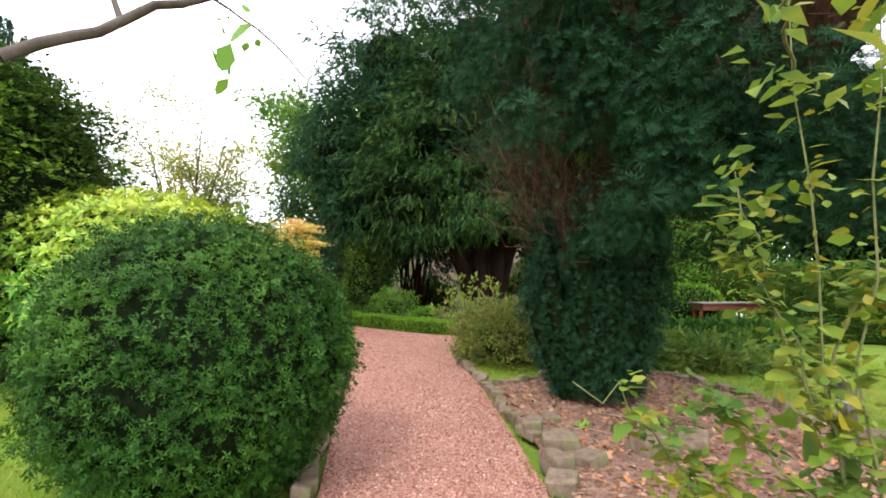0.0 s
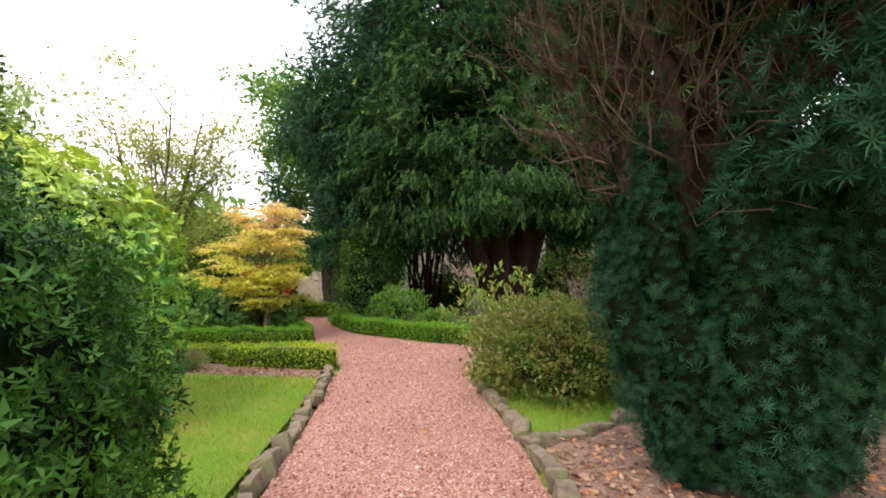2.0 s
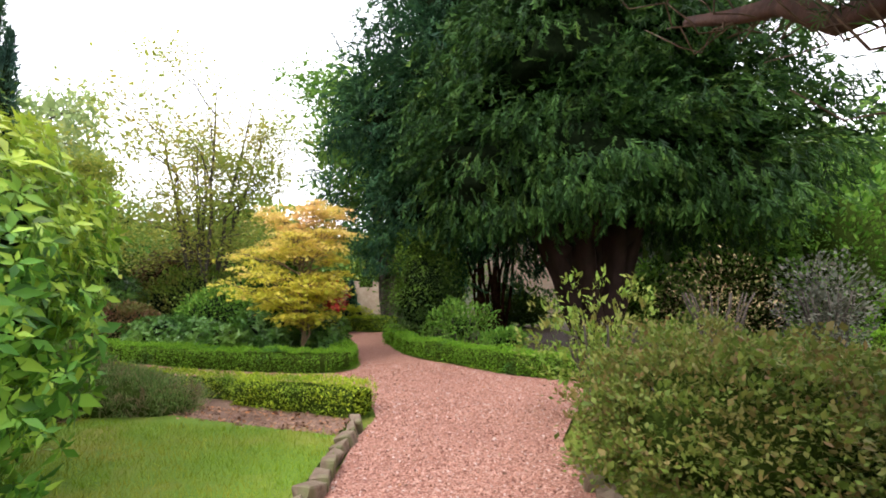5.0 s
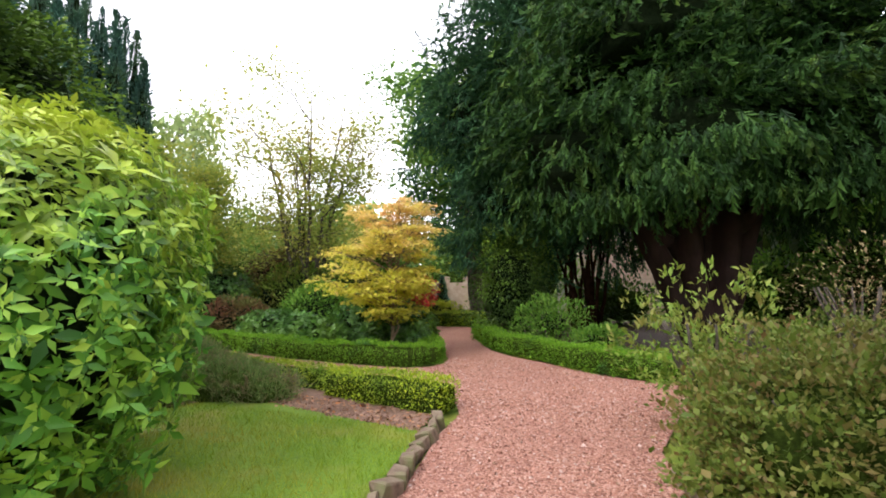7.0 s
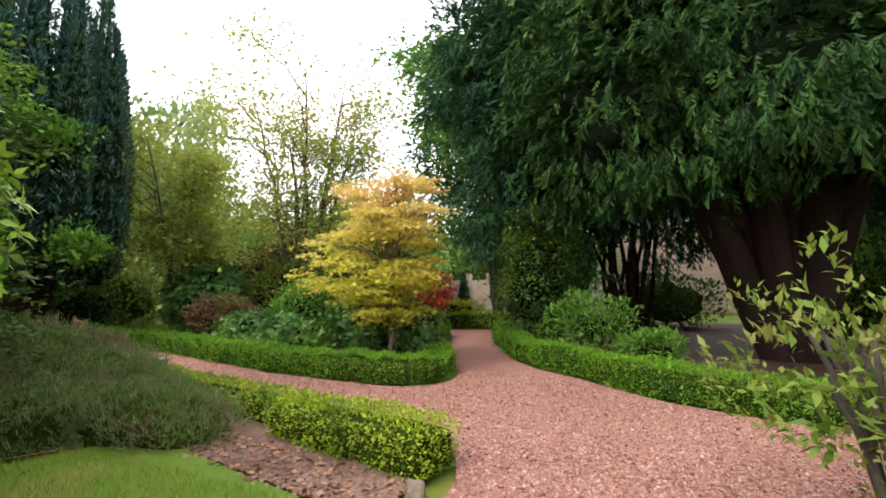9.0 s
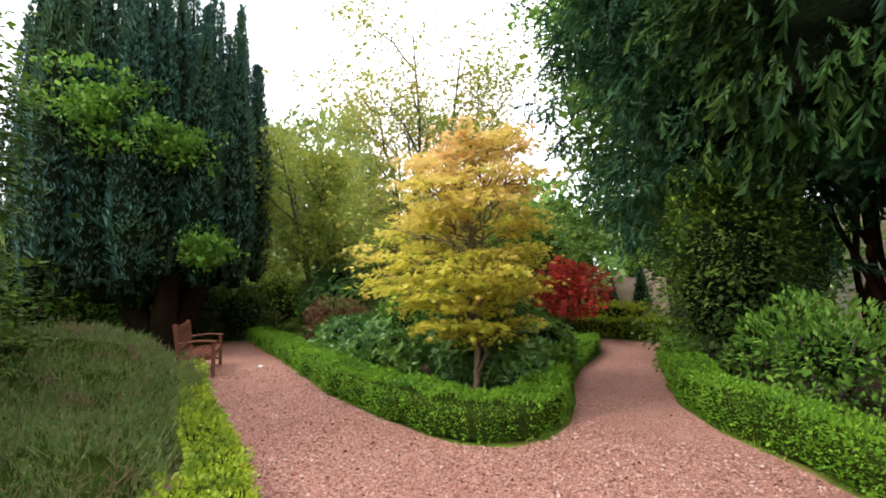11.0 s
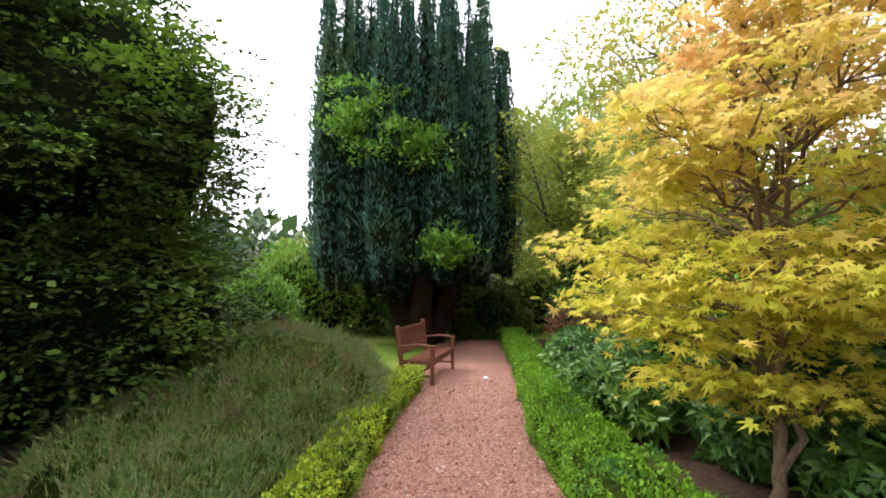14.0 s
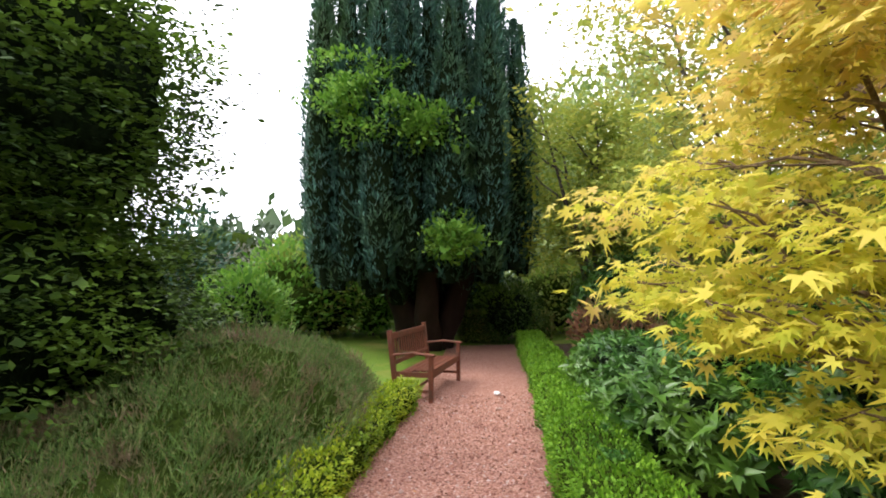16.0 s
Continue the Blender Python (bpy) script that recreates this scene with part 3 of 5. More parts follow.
    put("twig_shade_core", np_mesh("twig_shade_core", v.reshape(-1, 3), np.array(f)), M["core_hedge_shade"], ob)
    # leaves over both sides, the top and the ends
    per = 2 * height + 2 * half
    m = int(density * length * per)
    i = rng.integers(0, n, m)
    u = rng.random(m) * per
    jit = rng.uniform(-0.04, 0.04, m)
    left, right = u < height, u > height + 2 * half
    a = np.where(left, -1.0, np.where(right, 1.0, (u - height) / half - 1))
    z = np.where(left, u, np.where(right, per - u, height))
    nrm = np.where(left[:, None], np.concatenate([-side[i], np.zeros((m, 1))], 1), np.where(right[:, None], np.concatenate([side[i], np.zeros((m, 1))], 1), np.array((0, 0, 1.0))))
    pos = np.concatenate([p[i] + d[i] * jit[:, None] + side[i] * (half * a * wob[i])[:, None], (z0 + z * h[i] / (height - 0.05))[:, None]], 1)
    me = int(density * 2 * half * height)
    for at, sgn in ((0, -1), (n - 1, 1)):
        ae, ze = rng.uniform(-1, 1, me), rng.uniform(0, height, me)
        pos = np.concatenate([pos, np.concatenate([p[at] + d[at] * sgn * 0.03 + side[at] * (half * ae)[:, None], (z0 + ze)[:, None]], 1)])
        nrm = np.concatenate([nrm, np.tile(np.r_[d[at] * sgn, 0.0], (me, 1))])
    bulge = 0.05 * wobble(pos, 3.0, 21) + 0.03 * wobble(pos, 11.0, 22)
    pos = pos + nrm * (bulge + rng.normal(size=len(pos)) * 0.018 - 0.01)[:, None]
    leaves("foliage", SMALL_LEAF, pos, nrm, size, material, ob, up_mix=0.35, jitter=0.7, spread=0.3)
    return ob


LAWN_HEDGE = [(-2.2, 10.86), (-3.3, 11.06), (-4.1, 11.24)]
HEATH_HEDGE = [(-4.1, 11.33), (-4.6, 11.45), (-5.2, 11.55), (-6.0, 11.66), (-7, 11.84), (-8.3, 12.1), (-9.5, 12.4)]
MAPLE_HEDGE = [(-15.2, 15.5), (-10.3, 14.62), (-9.1, 14.37), (-6.85, 13.87), (-5.5, 13.76), (-4.6, 13.74), (-4.2, 13.84), (-3.98, 14.15), (-4.05, 14.75)]
MAPLE_HEDGE_EAST = [(-4.05, 14.75), (-4.55, 15.6), (-5.15, 16.6), (-5.75, 17.9), (-6.3, 19.5), (-6.8, 20.2)]
CURVED_HEDGE = [(-4.75, 20.6), (-4.05, 18.6), (-2.95, 16.6), (-2.25, 15.85), (-1.5, 15.3), (-0.8, 14.65), (-0.3, 14.27), (0.45, 13.95), (1.0, 13.8), (4, 13.85), (6.5, 14.3)]
hedge(LAWN_HEDGE, 0.25, 0.36, M["box_gold"], "clipped low box hedge between the lawn and the gravel")
hedge(HEATH_HEDGE, 0.16, 0.30, M["box_gold"], "low yellow-green box hedge beside the heather")
hedge(MAPLE_HEDGE, 0.28, 0.37, M["box_leaf"], "clipped low box hedge curving round the maple bed", density=3500)
hedge(MAPLE_HEDGE_EAST, 0.25, 0.37, M["box_leaf"], "clipped low box hedge along the rising gravel path")
hedge(CURVED_HEDGE, 0.26, 0.39, M["box_leaf"], "curving low box hedge in front of the evergreens", density=3000, size=0.029)
hedge([(-9.5, 23.2), (-7.2, 22.9), (-5.4, 23.2)], 0.4, 0.5, M["box_gold"], "golden low hedge at the far bend of the path", density=700, size=0.06)
hedge([(5.2, 12.0), (8, 12.6), (12.5, 13.4)], 0.5, 0.55, M["ball_leaf"], "dark low hedge beyond the small lawn", density=600, size=0.06)
hedge([(10.5, 14.6), (14, 11.5), (17.5, 7), (19, 2)], 0.9, 2.1, M["ball_leaf"], "tall dark hedge closing the garden beyond the small lawn", density=260, size=0.1)
hedge([(6.5, 17.2), (10, 17.6), (15, 18.8)], 0.5, 0.6, M["box_leaf"], "far low box hedge across the garden", density=500, size=0.07)
hedge([(-16.4, 13.9), (-16.5, 15.2), (-16.3, 16.4)], 0.5, 0.75, M["olive_leaf"], "low brownish green hedge at the end of the path", density=700, size=0.06)


# ---- shrubs ----
def shrub(name, centre, radii, material, label, n, size, shape=SMALL_LEAF, core="core_shade", lump=0.14, lump_scale=2.2, seed=1, stems=5, lie=False, up_mix=0.5, depth=0.35, shrink=0.66, category="shrub", group="", jitter=0.5, spread=0.3, core_on=True, per=1, pad=(0.06, 0.06, 0.04)):
    """A shrub: stems, a core coloured as the shade among its twigs and a skin of leaves."""
    x, y, z = centre
    ob = thing(name, (x, y, 0), label, category, group)
    if core_on:
        put("twig_shade_core", blob_mesh("twig_shade_core", centre, radii, lump, lump_scale, seed, shrink, 0.02), M[core], ob)
    p, w = shell(centre, radii, n, depth, lump, lump_scale, seed, 0.03)
    if per > 1:
        p, w = clumped(p, w, per, pad, 0.7)
        p[:, 2] = np.maximum(p[:, 2], 0.03)
    leaves("foliage", shape, p, w, size, material, ob, up_mix=up_mix, lie=lie, jitter=jitter, spread=spread)
    for k in range(stems):
        a = k * 2.4 + seed
        end = (x + math.cos(a) * radii[0] * 0.55, y + math.sin(a) * radii[1] * 0.55, z + radii[2] * 0.35)
        v, f = tube(bent((x + 0.1 * math.cos(a), y + 0.1 * math.sin(a), -0.05), end, 6, 0.1, 0.02), taper(0.03, 0.012), 6)
        put("stem", np_mesh("stem", v, f), M["grey_bark"], ob, smooth=True)
    return ob


# clipped ball of yew by the path
BALL = ((-1.95, 3.8, 1.02), (1.12, 1.12, 1.1))
ball = thing("clipped_bush", (-1.93, 3.8, 0), "large dark green yew clipped into a ball beside the path", "bush")
# core inside the ball, painted as dark as the shade behind its leaves
put("twig_shade_core", blob_mesh("twig_shade_core", *BALL, 0.03, 2.0, 4, 0.93, 0.0, 26, 36), M["core_shade"], ball)
p, w = shell(*BALL, 4800, 0.03, 0.035, 2.0, 4, 0.02)
p, w = clumped(p + w * (0.045 * rng.normal(size=len(p)) + 0.02 * rng.exponential(size=len(p)))[:, None], w, 9, (0.03, 0.03, 0.03), 0.5)
leaves("foliage", BALL_WHORL, p, w, 0.029, M["ball_leaf"], ball, up_mix=0.45, jitter=0.4, spread=0.35)
v, f = tube(bent((-1.93, 3.8, -0.1), (-1.93, 3.8, 0.9), 5), taper(0.12, 0.07, 5), 10, 0.1)
put("trunk", np_mesh("trunk", v, f), M["yew_bark_shaded"], ball, smooth=True)

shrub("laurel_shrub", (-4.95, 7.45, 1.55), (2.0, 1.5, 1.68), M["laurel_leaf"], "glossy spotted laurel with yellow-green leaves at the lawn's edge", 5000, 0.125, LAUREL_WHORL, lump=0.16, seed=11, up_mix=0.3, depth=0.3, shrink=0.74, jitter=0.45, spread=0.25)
shrub("azalea_shrub", (1.5, 9.45, 0.52), (1.45, 1.25, 0.8), M["olive_leaf"], "spreading olive-green azalea with some bronze leaves", 1900, 0.046, SMALL_LEAF, core="core_hedge_shade", lump=0.34, lump_scale=2.6, seed=12, depth=0.45, shrink=0.62, jitter=0.6, per=17, pad=(0.08, 0.08, 0.03), stems=9)
shrub("azalea_shrub", (2.6, 10.2, 0.5), (0.9, 0.9, 0.55), M["olive_leaf"], "low olive-green azalea beside a larger one", 1100, 0.046, SMALL_LEAF, core="core_hedge_shade", lump=0.25, seed=13, depth=0.3, jitter=0.8, per=14, pad=(0.07, 0.07, 0.04))
shrub("azalea_shrub", (0.75, 11.1, 0.9), (0.85, 0.6, 0.75), M["azalea_leaf"], "upright light green azalea with leaves in tufts on long stems", 170, 0.08, FOLDED_LEAF, lump=0.35, lump_scale=3.0, seed=14, depth=0.8, stems=12, core_on=False, per=11, pad=(0.04, 0.04, 0.05), up_mix=0.8)
shrub("juniper_shrub", (3.6, 9.1, 0.3), (1.5, 0.85, 0.42), M["juniper"], "low spreading juniper with feathery light green sprays", 900, 0.2, SPRAY, core="core_hedge_shade", lump=0.35, lump_scale=2.4, seed=20, depth=0.4, shrink=0.6, up_mix=0.25, jitter=0.4, per=5, pad=(0.12, 0.12, 0.05))
shrub("juniper_shrub", (5.2, 9.3, 0.14), (1.2, 0.8, 0.3), M["juniper"], "low spreading juniper with feathery light green sprays", 700, 0.2, SPRAY, core="core_hedge_shade", lump=0.35, lump_scale=2.4, seed=22, depth=0.4, shrink=0.6, up_mix=0.25, jitter=0.4, per=5, pad=(0.12, 0.12, 0.05))
shrub("twiggy_shrub", (3.5, 14.9, 1.1), (1.15, 0.8, 1.2), M["twig_leaf"], "brown twiggy half-bare shrub behind the hedge", 2400, 0.05, FOLDED_LEAF, lump=0.25, seed=15, depth=0.8, stems=14, core_on=False)
shrub("grey_shrub", (5.5, 15.2, 1.15), (0.85, 0.75, 1.15), M["grey_leaf"], "silver-grey shrub with faded flower heads", 3200, 0.07, lump=0.3, seed=16, depth=0.8, core_on=False, stems=12)
shrub("pieris_shrub", (-1.9, 17.4, 0.65), (1.0, 0.8, 0.62), M["pieris_leaf"], "light green leafy shrub beneath the evergreens", 3000, 0.09, FOLDED_LEAF, lump=0.4, lump_scale=2.6, seed=17, depth=0.7, shrink=0.35)
shrub("pieris_shrub", (-0.7, 16.6, 0.34), (0.5, 0.4, 0.32), M["pieris_leaf"], "low light green shrub behind the curved hedge", 2200, 0.08, FOLDED_LEAF, lump=0.3, seed=18, depth=0.5, shrink=0.6)
shrub("ivy_shrub", (-3.3, 19.0, 1.6), (1.1, 1.2, 1.9), M["beech_leaf"], "dark ivy-leaved thicket hanging beside the path", 15000, 0.075, SMALL_LEAF, lump=0.4, seed=19, depth=0.5, up_mix=-0.2, shrink=0.5)
for c, r, m, lab, s in (((-7.3, 14.8, 0.4), (1.0, 0.6, 0.42), "rhodo_leaf", "low glossy rhododendron along the hedge", 30), ((-9.0, 15.2, 0.45), (1.0, 0.7, 0.5), "rhodo_leaf", "glossy green rhododendron filling the bed", 31),
                        ((-6.3, 16.1, 0.75), (1.1, 0.9, 0.8), "rhodo_leaf", "dark glossy rhododendron behind the maple", 32), ((-8.6, 16.8, 0.8), (1.2, 1.0, 0.9), "pieris_leaf", "fresh green shrub in the maple bed", 33),
                        ((-5.4, 16.2, 0.5), (0.7, 0.6, 0.55), "rhodo_leaf", "dark low rhododendron beside the maple trunk", 34), ((-4.85, 15.35, 0.36), (0.45, 0.4, 0.42), "rhodo_leaf", "dark low rhododendron beside the maple trunk", 47), ((-5.9, 15.2, 0.36), (0.5, 0.42, 0.42), "rhodo_leaf", "dark low rhododendron beneath the maple", 48), ((-10.8, 15.9, 0.6), (1.1, 0.8, 0.7), "purple_leaf", "bronze-leaved low shrub in the bed", 35),
                        ((-10.6, 18.3, 1.2), (1.8, 1.3, 1.3), "azalea_leaf", "tall yellowish green shrub at the back of the bed", 36), ((-13.2, 17.2, 1.1), (1.6, 1.2, 1.2), "rhodo_leaf", "dark green shrub at the far end of the bed", 37),
                        ((-9.0, 18.9, 1.2), (1.3, 1.0, 1.3), "beech_leaf", "dark evergreen shrub behind the yellow maple", 38), ((-12.6, 19.8, 1.6), (1.8, 1.4, 1.7), "purple_leaf", "bronze and orange autumn shrub", 39)):
    shrub("garden_shrub", c, r, M[m], lab, int((1100 if m == "rhodo_leaf" else 3400) * r[0] * r[1] * 1.3 + 300), 0.12 if m == "rhodo_leaf" else 0.085, RHODO_WHORL if m == "rhodo_leaf" else SMALL_LEAF, lump=0.22, lump_scale=2.4, seed=s, depth=0.4, shrink=0.7, up_mix=0.3)
shrub("garden_bush", (-13.3, 8.9, 0.9), (1.25, 1.1, 1.15), M["pieris_leaf"], "light green leafy bush beyond the heather", 5200, 0.10, SMALL_LEAF, lump=0.35, seed=41, depth=0.5, shrink=0.62)
shrub("garden_bush", (-19, 9.5, 1.4), (2.4, 2.0, 1.9), M["azalea_leaf"], "bright yellow-green bush in the middle distance", 4200, 0.16, SMALL_LEAF, lump=0.2, seed=42)
shrub("garden_bush", (-21, 6.0, 1.3), (2.6, 2.0, 1.7), M["grey_leaf"], "grey-green bush in the middle distance", 3000, 0.16, FOLDED_LEAF, lump=0.2, seed=43)
shrub("garden_bush", (-15.8, 15.2, 0.8), (0.9, 0.9, 1.0), M["beech_leaf"], "dark bush beside the spired yew", 3000, 0.09, FOLDED_LEAF, lump=0.2, seed=44)
shrub("round_bush", (9.3, 17.6, 0.75), (1.5, 1.2, 0.85), M["box_leaf"], "rounded clipped bush on the far lawn", 5000, 0.07, lump=0.06, seed=45, shrink=0.88, depth=0.1)
shrub("garden_bush", (-8.3, 24.6, 0.45), (1.6, 1.0, 0.55), M["fern_gold"], "golden bush at the end of the path", 2600, 0.11, FOLDED_LEAF, lump=0.25, seed=46)

for c, r, m, s in (((-18.6, 11.3, 1.1), (1.6, 1.4, 1.3), "pieris_leaf", 101), ((-18.8, 14.6, 1.3), (1.8, 1.6, 1.6), "beech_leaf", 102), ((-18.5, 17.4, 1.2), (2.0, 1.6, 1.5), "azalea_leaf", 103), ((-17.5, 8.6, 1.2), (1.6, 1.4, 1.6), "pieris_leaf", 104),
                   ((-15.6, 6.5, 1.5), (1.3, 1.2, 2.0), "yew_spire", 105), ((-15.0, 20.5, 1.6), (2.2, 1.6, 1.9), "tree_leaf", 106), ((-17.5, 22.5, 2.0), (2.6, 1.8, 2.4), "tree_leaf", 107), ((-11.5, 22.6, 1.3), (1.6, 1.2, 1.6), "beech_leaf", 108), ((-11.0, 37.5, 2.4), (5.0, 1.8, 3.2), "tree_leaf", 122), ((-4.6, 28.4, 2.3), (2.2, 1.8, 2.6), "tree_leaf", 117), ((-14.2, 30.0, 2.4), (2.6, 2.0, 2.9), "tree_leaf", 118), ((-15.5, 25.5, 2.6), (2.8, 2.0, 3.0), "tree_leaf", 119), ((-20.5, 25.5, 3.0), (3.0, 2.4, 3.4), "tree_leaf", 120), ((-22.0, 12.5, 1.8), (2.4, 2.4, 2.2), "tree_leaf", 121),
                   ((-11.5, 24.5, 2.2), (2.2, 1.8, 2.6), "tree_leaf", 109), ((9.0, 19.5, 2.0), (2.2, 1.6, 2.8), "pieris_leaf", 110), ((12.5, 20.5, 2.0), (2.4, 1.8, 2.6), "pieris_leaf", 111), ((7.6, 22.2, 2.2), (2.3, 1.7, 3.0), "pieris_leaf", 112), ((-4.6, 25.5, 1.0), (1.6, 1.2, 1.2), "beech_leaf", 113), ((-0.6, 25.0, 0.8), (1.8, 1.2, 1.0), "beech_leaf", 114), ((4.6, 24.0, 1.2), (2.0, 1.4, 1.5), "pieris_leaf", 115), ((6.6, 11.0, 0.3), (1.7, 0.9, 0.4), "ball_leaf", 116)):
    shrub("garden_bush", c, r, M[m], "dense green bush at the garden's edge" if m != "yew_spire" else "dark blue-green conifer bush", int(900 * r[0] * r[2] + 600), 0.15, SMALL_LEAF, core="core_hedge_shade", lump=0.25, lump_scale=1.8, seed=s, depth=0.45, shrink=0.64, stems=3)

# heather mound beside the bench
heather = thing("heather_bed", (-6.6, 10.3, 0), "wide mound of grey-green heather with browned tips", "heather")
HEATH = [((-5.35, 10.62, 0.03), (1.0, 0.66, 0.42)), ((-6.75, 10.75, 0.03), (1.85, 0.95, 0.46)), ((-8.4, 10.6, 0.03), (2.2, 1.45, 0.92)), ((-9.9, 11.1, 0.03), (1.3, 0.95, 0.6)), ((-7.0, 9.9, 0.03), (1.6, 0.85, 0.55))]
for i, (c, r) in enumerate(HEATH):
    # mound under the sprigs, with their shade put into its colour
    put("twig_shade_core", blob_mesh("twig_shade_core", c, r, 0.16, 3.2, 50, 0.88, 0.0, 16, 30), M["core_hedge_shade"], heather)
    p, w = shell(c, r, int(1100 * r[0] * r[1]), 0.06, 0.16, 3.2, 50, 0.03)
    p, w = clumped(p, w, 9, (0.035, 0.035, 0.035), 0.7)
    leaves("foliage", HEATHER_SPRIG, p, w, 0.095, M["heather"], heather, up_mix=0.7, jitter=0.4, spread=0.3)


# ---- the bench ----
def box(bm, size, m, bevel=0.006):
    r = bmesh.ops.create_cube(bm, size=1.0, matrix=m @ Matrix.Diagonal((*size, 1)))
    edges = list({e for v in r["verts"] for e in v.link_edges})
    bmesh.ops.bevel(bm, geom=edges, offset=bevel, segments=1, affect="EDGES")


def box_part(name, size, m, material, parent, label=""):
    bm = bmesh.new()
    box(bm, size, m)
    return part(name, bm, material, parent, label)


def bench(base, turn):
    """A slatted garden bench; its length runs along x, its front to -y."""
    ob = thing("garden_bench", (0, 0, 0), "reddish brown wooden garden bench with slatted back, on gravel", "bench")
    wood, half = M["bench_wood"], 0.74
    for s in (-1, 1):
        box_part("front_leg", (0.06, 0.06, 0.62), pose(s * half, -0.28, 0.31), wood, ob)
        box_part("back_leg", (0.06, 0.065, 0.96), pose(s * half, 0.27, 0.47, -7), wood, ob)
        bm = bmesh.new()
        box(bm, (0.075, 0.34, 0.03), pose(s * half, -0.17, 0.635, 5), 0.008)
        box(bm, (0.075, 0.32, 0.03), pose(s * half, 0.12, 0.63, -7), 0.008)
        part("armrest", bm, wood, ob)
        box_part("side_rail", (0.035, 0.52, 0.07), pose(s * half, 0.0, 0.36), wood, ob)
        box_part("stretcher", (0.03, 0.52, 0.04), pose(s * half, 0.0, 0.14), wood, ob)
    for k in range(5):
        box_part("seat_slat", (2 * half - 0.07, 0.075, 0.022), pose(0, -0.255 + k * 0.095, 0.41 - k * 0.006), wood, ob)
    box_part("seat_rail", (2 * half - 0.06, 0.03, 0.075), pose(0, -0.28, 0.36), wood, ob)
    box_part("stretcher", (2 * half, 0.03, 0.04), pose(0, 0.0, 0.14), wood, ob)
    box_part("top_rail", (2 * half - 0.05, 0.035, 0.085), pose(0, 0.315, 0.86, -7), wood, ob)
    box_part("lower_rail", (2 * half - 0.05, 0.03, 0.06), pose(0, 0.27, 0.5, -7), wood, ob)
    for k in range(15):
        box_part("back_slat", (0.042, 0.014, 0.32), pose(-0.63 + k * 0.09, 0.293, 0.68, -7), wood, ob)
    ob.matrix_basis = pose(*base, 0, 0, turn)
    return ob


bench((-10.42, 12.74, 0.0), 160.0)

# crumpled paper on the gravel
bm = bmesh.new()
bmesh.ops.create_icosphere(bm, subdivisions=2, radius=0.055)
for q in bm.verts:
    q.co = q.co * (0.75 + 0.4 * noise.noise(q.co * 22))
    q.co.z = q.co.z * 0.6 + 0.035
    q.co += Vector((-9.97, 13.7, 0))
tagged(part("crumpled_paper", bm, M["paper"]), "small crumpled white piece of paper on the gravel", "litter")


# ---- trees ----
def limbs(ob, name, lines, material, sides=8, ridge=0.05):
    for a, b, r0, r1, sag, crook in lines:
        v, f = tube(bent(a, b, 8, sag, crook), taper(r0, r1, 8), sides, ridge)
        put(name, np_mesh(name, v, f), material, ob, smooth=True)


def twig_mass(ob, name, starts, ends, r0, material, sag=0.2, crook=0.06):
    """Many bare twigs joined."""
    pairs = [tube(bent(a, b, 6, sag, crook), taper(r0, 0.004), 4) for a, b in zip(starts, ends)]
    v, f = joined(pairs)
    put(name, np_mesh(name, v, f), material, ob, kind="stuff")


rng = np.random.default_rng(12)
# the old yew beside the path: trunk clad in shoots, spreading crown
yew = thing("old_yew", (1.88, 6.5, 0), "old spreading yew, its trunk clad in dark blue-green shoots", "tree")
limbs(yew, "trunk", [((2.12, 6.33, -0.1), (2.1, 6.4, 3.2), 0.46, 0.32, 0, 0.03)], M["yew_limb"], 16, 0.14)
# core round the trunk, coloured as the shade behind the shoots
put("twig_shade_core", blob_mesh("twig_shade_core", (2.12, 6.33, 1.25), (0.62, 0.62, 1.2), 0.12, 2.5, 61, 0.95, 0.1), M["core_shade"], yew)
# upright columns of shoots round the trunk: narrow at the foot, widest near their ragged tops
ps, ws = [], []
for k in range(26):
    a = k * 2.399963
    outer = k % 3 != 2
    rad = (0.84 if outer else 0.58) + rng.uniform(-0.07, 0.07)
    low = rng.uniform(0.05, 0.2) if outer else 0.12
    top = rng.uniform(1.75, 2.6) + 0.35 * max(0.0, math.cos(a))
    wide = rng.uniform(0.16, 0.24)
    n = int(230 * (top - low) * wide / 0.2)
    q = rng.random(n)
    th = rng.uniform(0, 2 * np.pi, n)
    reach = rad * (0.52 + 0.48 * np.clip(q / 0.75, 0, 1) ** 0.9)
    around = wide * np.clip((1 - q) / 0.3, 0.1, 1) ** 0.7 * np.clip(0.6 + 1.2 * q, 0, 1) * (1 + 0.35 * np.sin(q * 19 + k) * np.sin(th * 2 + k)) * rng.uniform(0.75, 1.15, n)
    ps.append(np.stack([2.12 + reach * math.cos(a) + around * np.cos(th), 6.33 + reach * math.sin(a) + around * np.sin(th), low + (top - low) * q], 1))
    ws.append(np.stack([np.cos(th) + 0.5 * math.cos(a), np.sin(th) + 0.5 * math.sin(a), np.full(n, 0.3)], 1))
    # each column's core, near-black to give the shaded gaps between tufts
    at = (0.0, 0.2, 0.45, 0.75, 0.92, 0.99)
    v, f = tube([(2.12 + rad * (0.5 + 0.48 * min(1, u / 0.75)) * math.cos(a), 6.33 + rad * (0.5 + 0.48 * min(1, u / 0.75)) * math.sin(a), low + (top - low) * u) for u in at], [wide * g for g in (0.35, 0.6, 0.7, 0.66, 0.35, 0.05)], 8, 0.08)
    put("shoot_core", np_mesh("shoot_core", v, f), M["core_shade"], yew)
# each tuft is a bunch of short shoots that part from one twig end
p, w = np.concatenate(ps), unit(np.concatenate(ws))
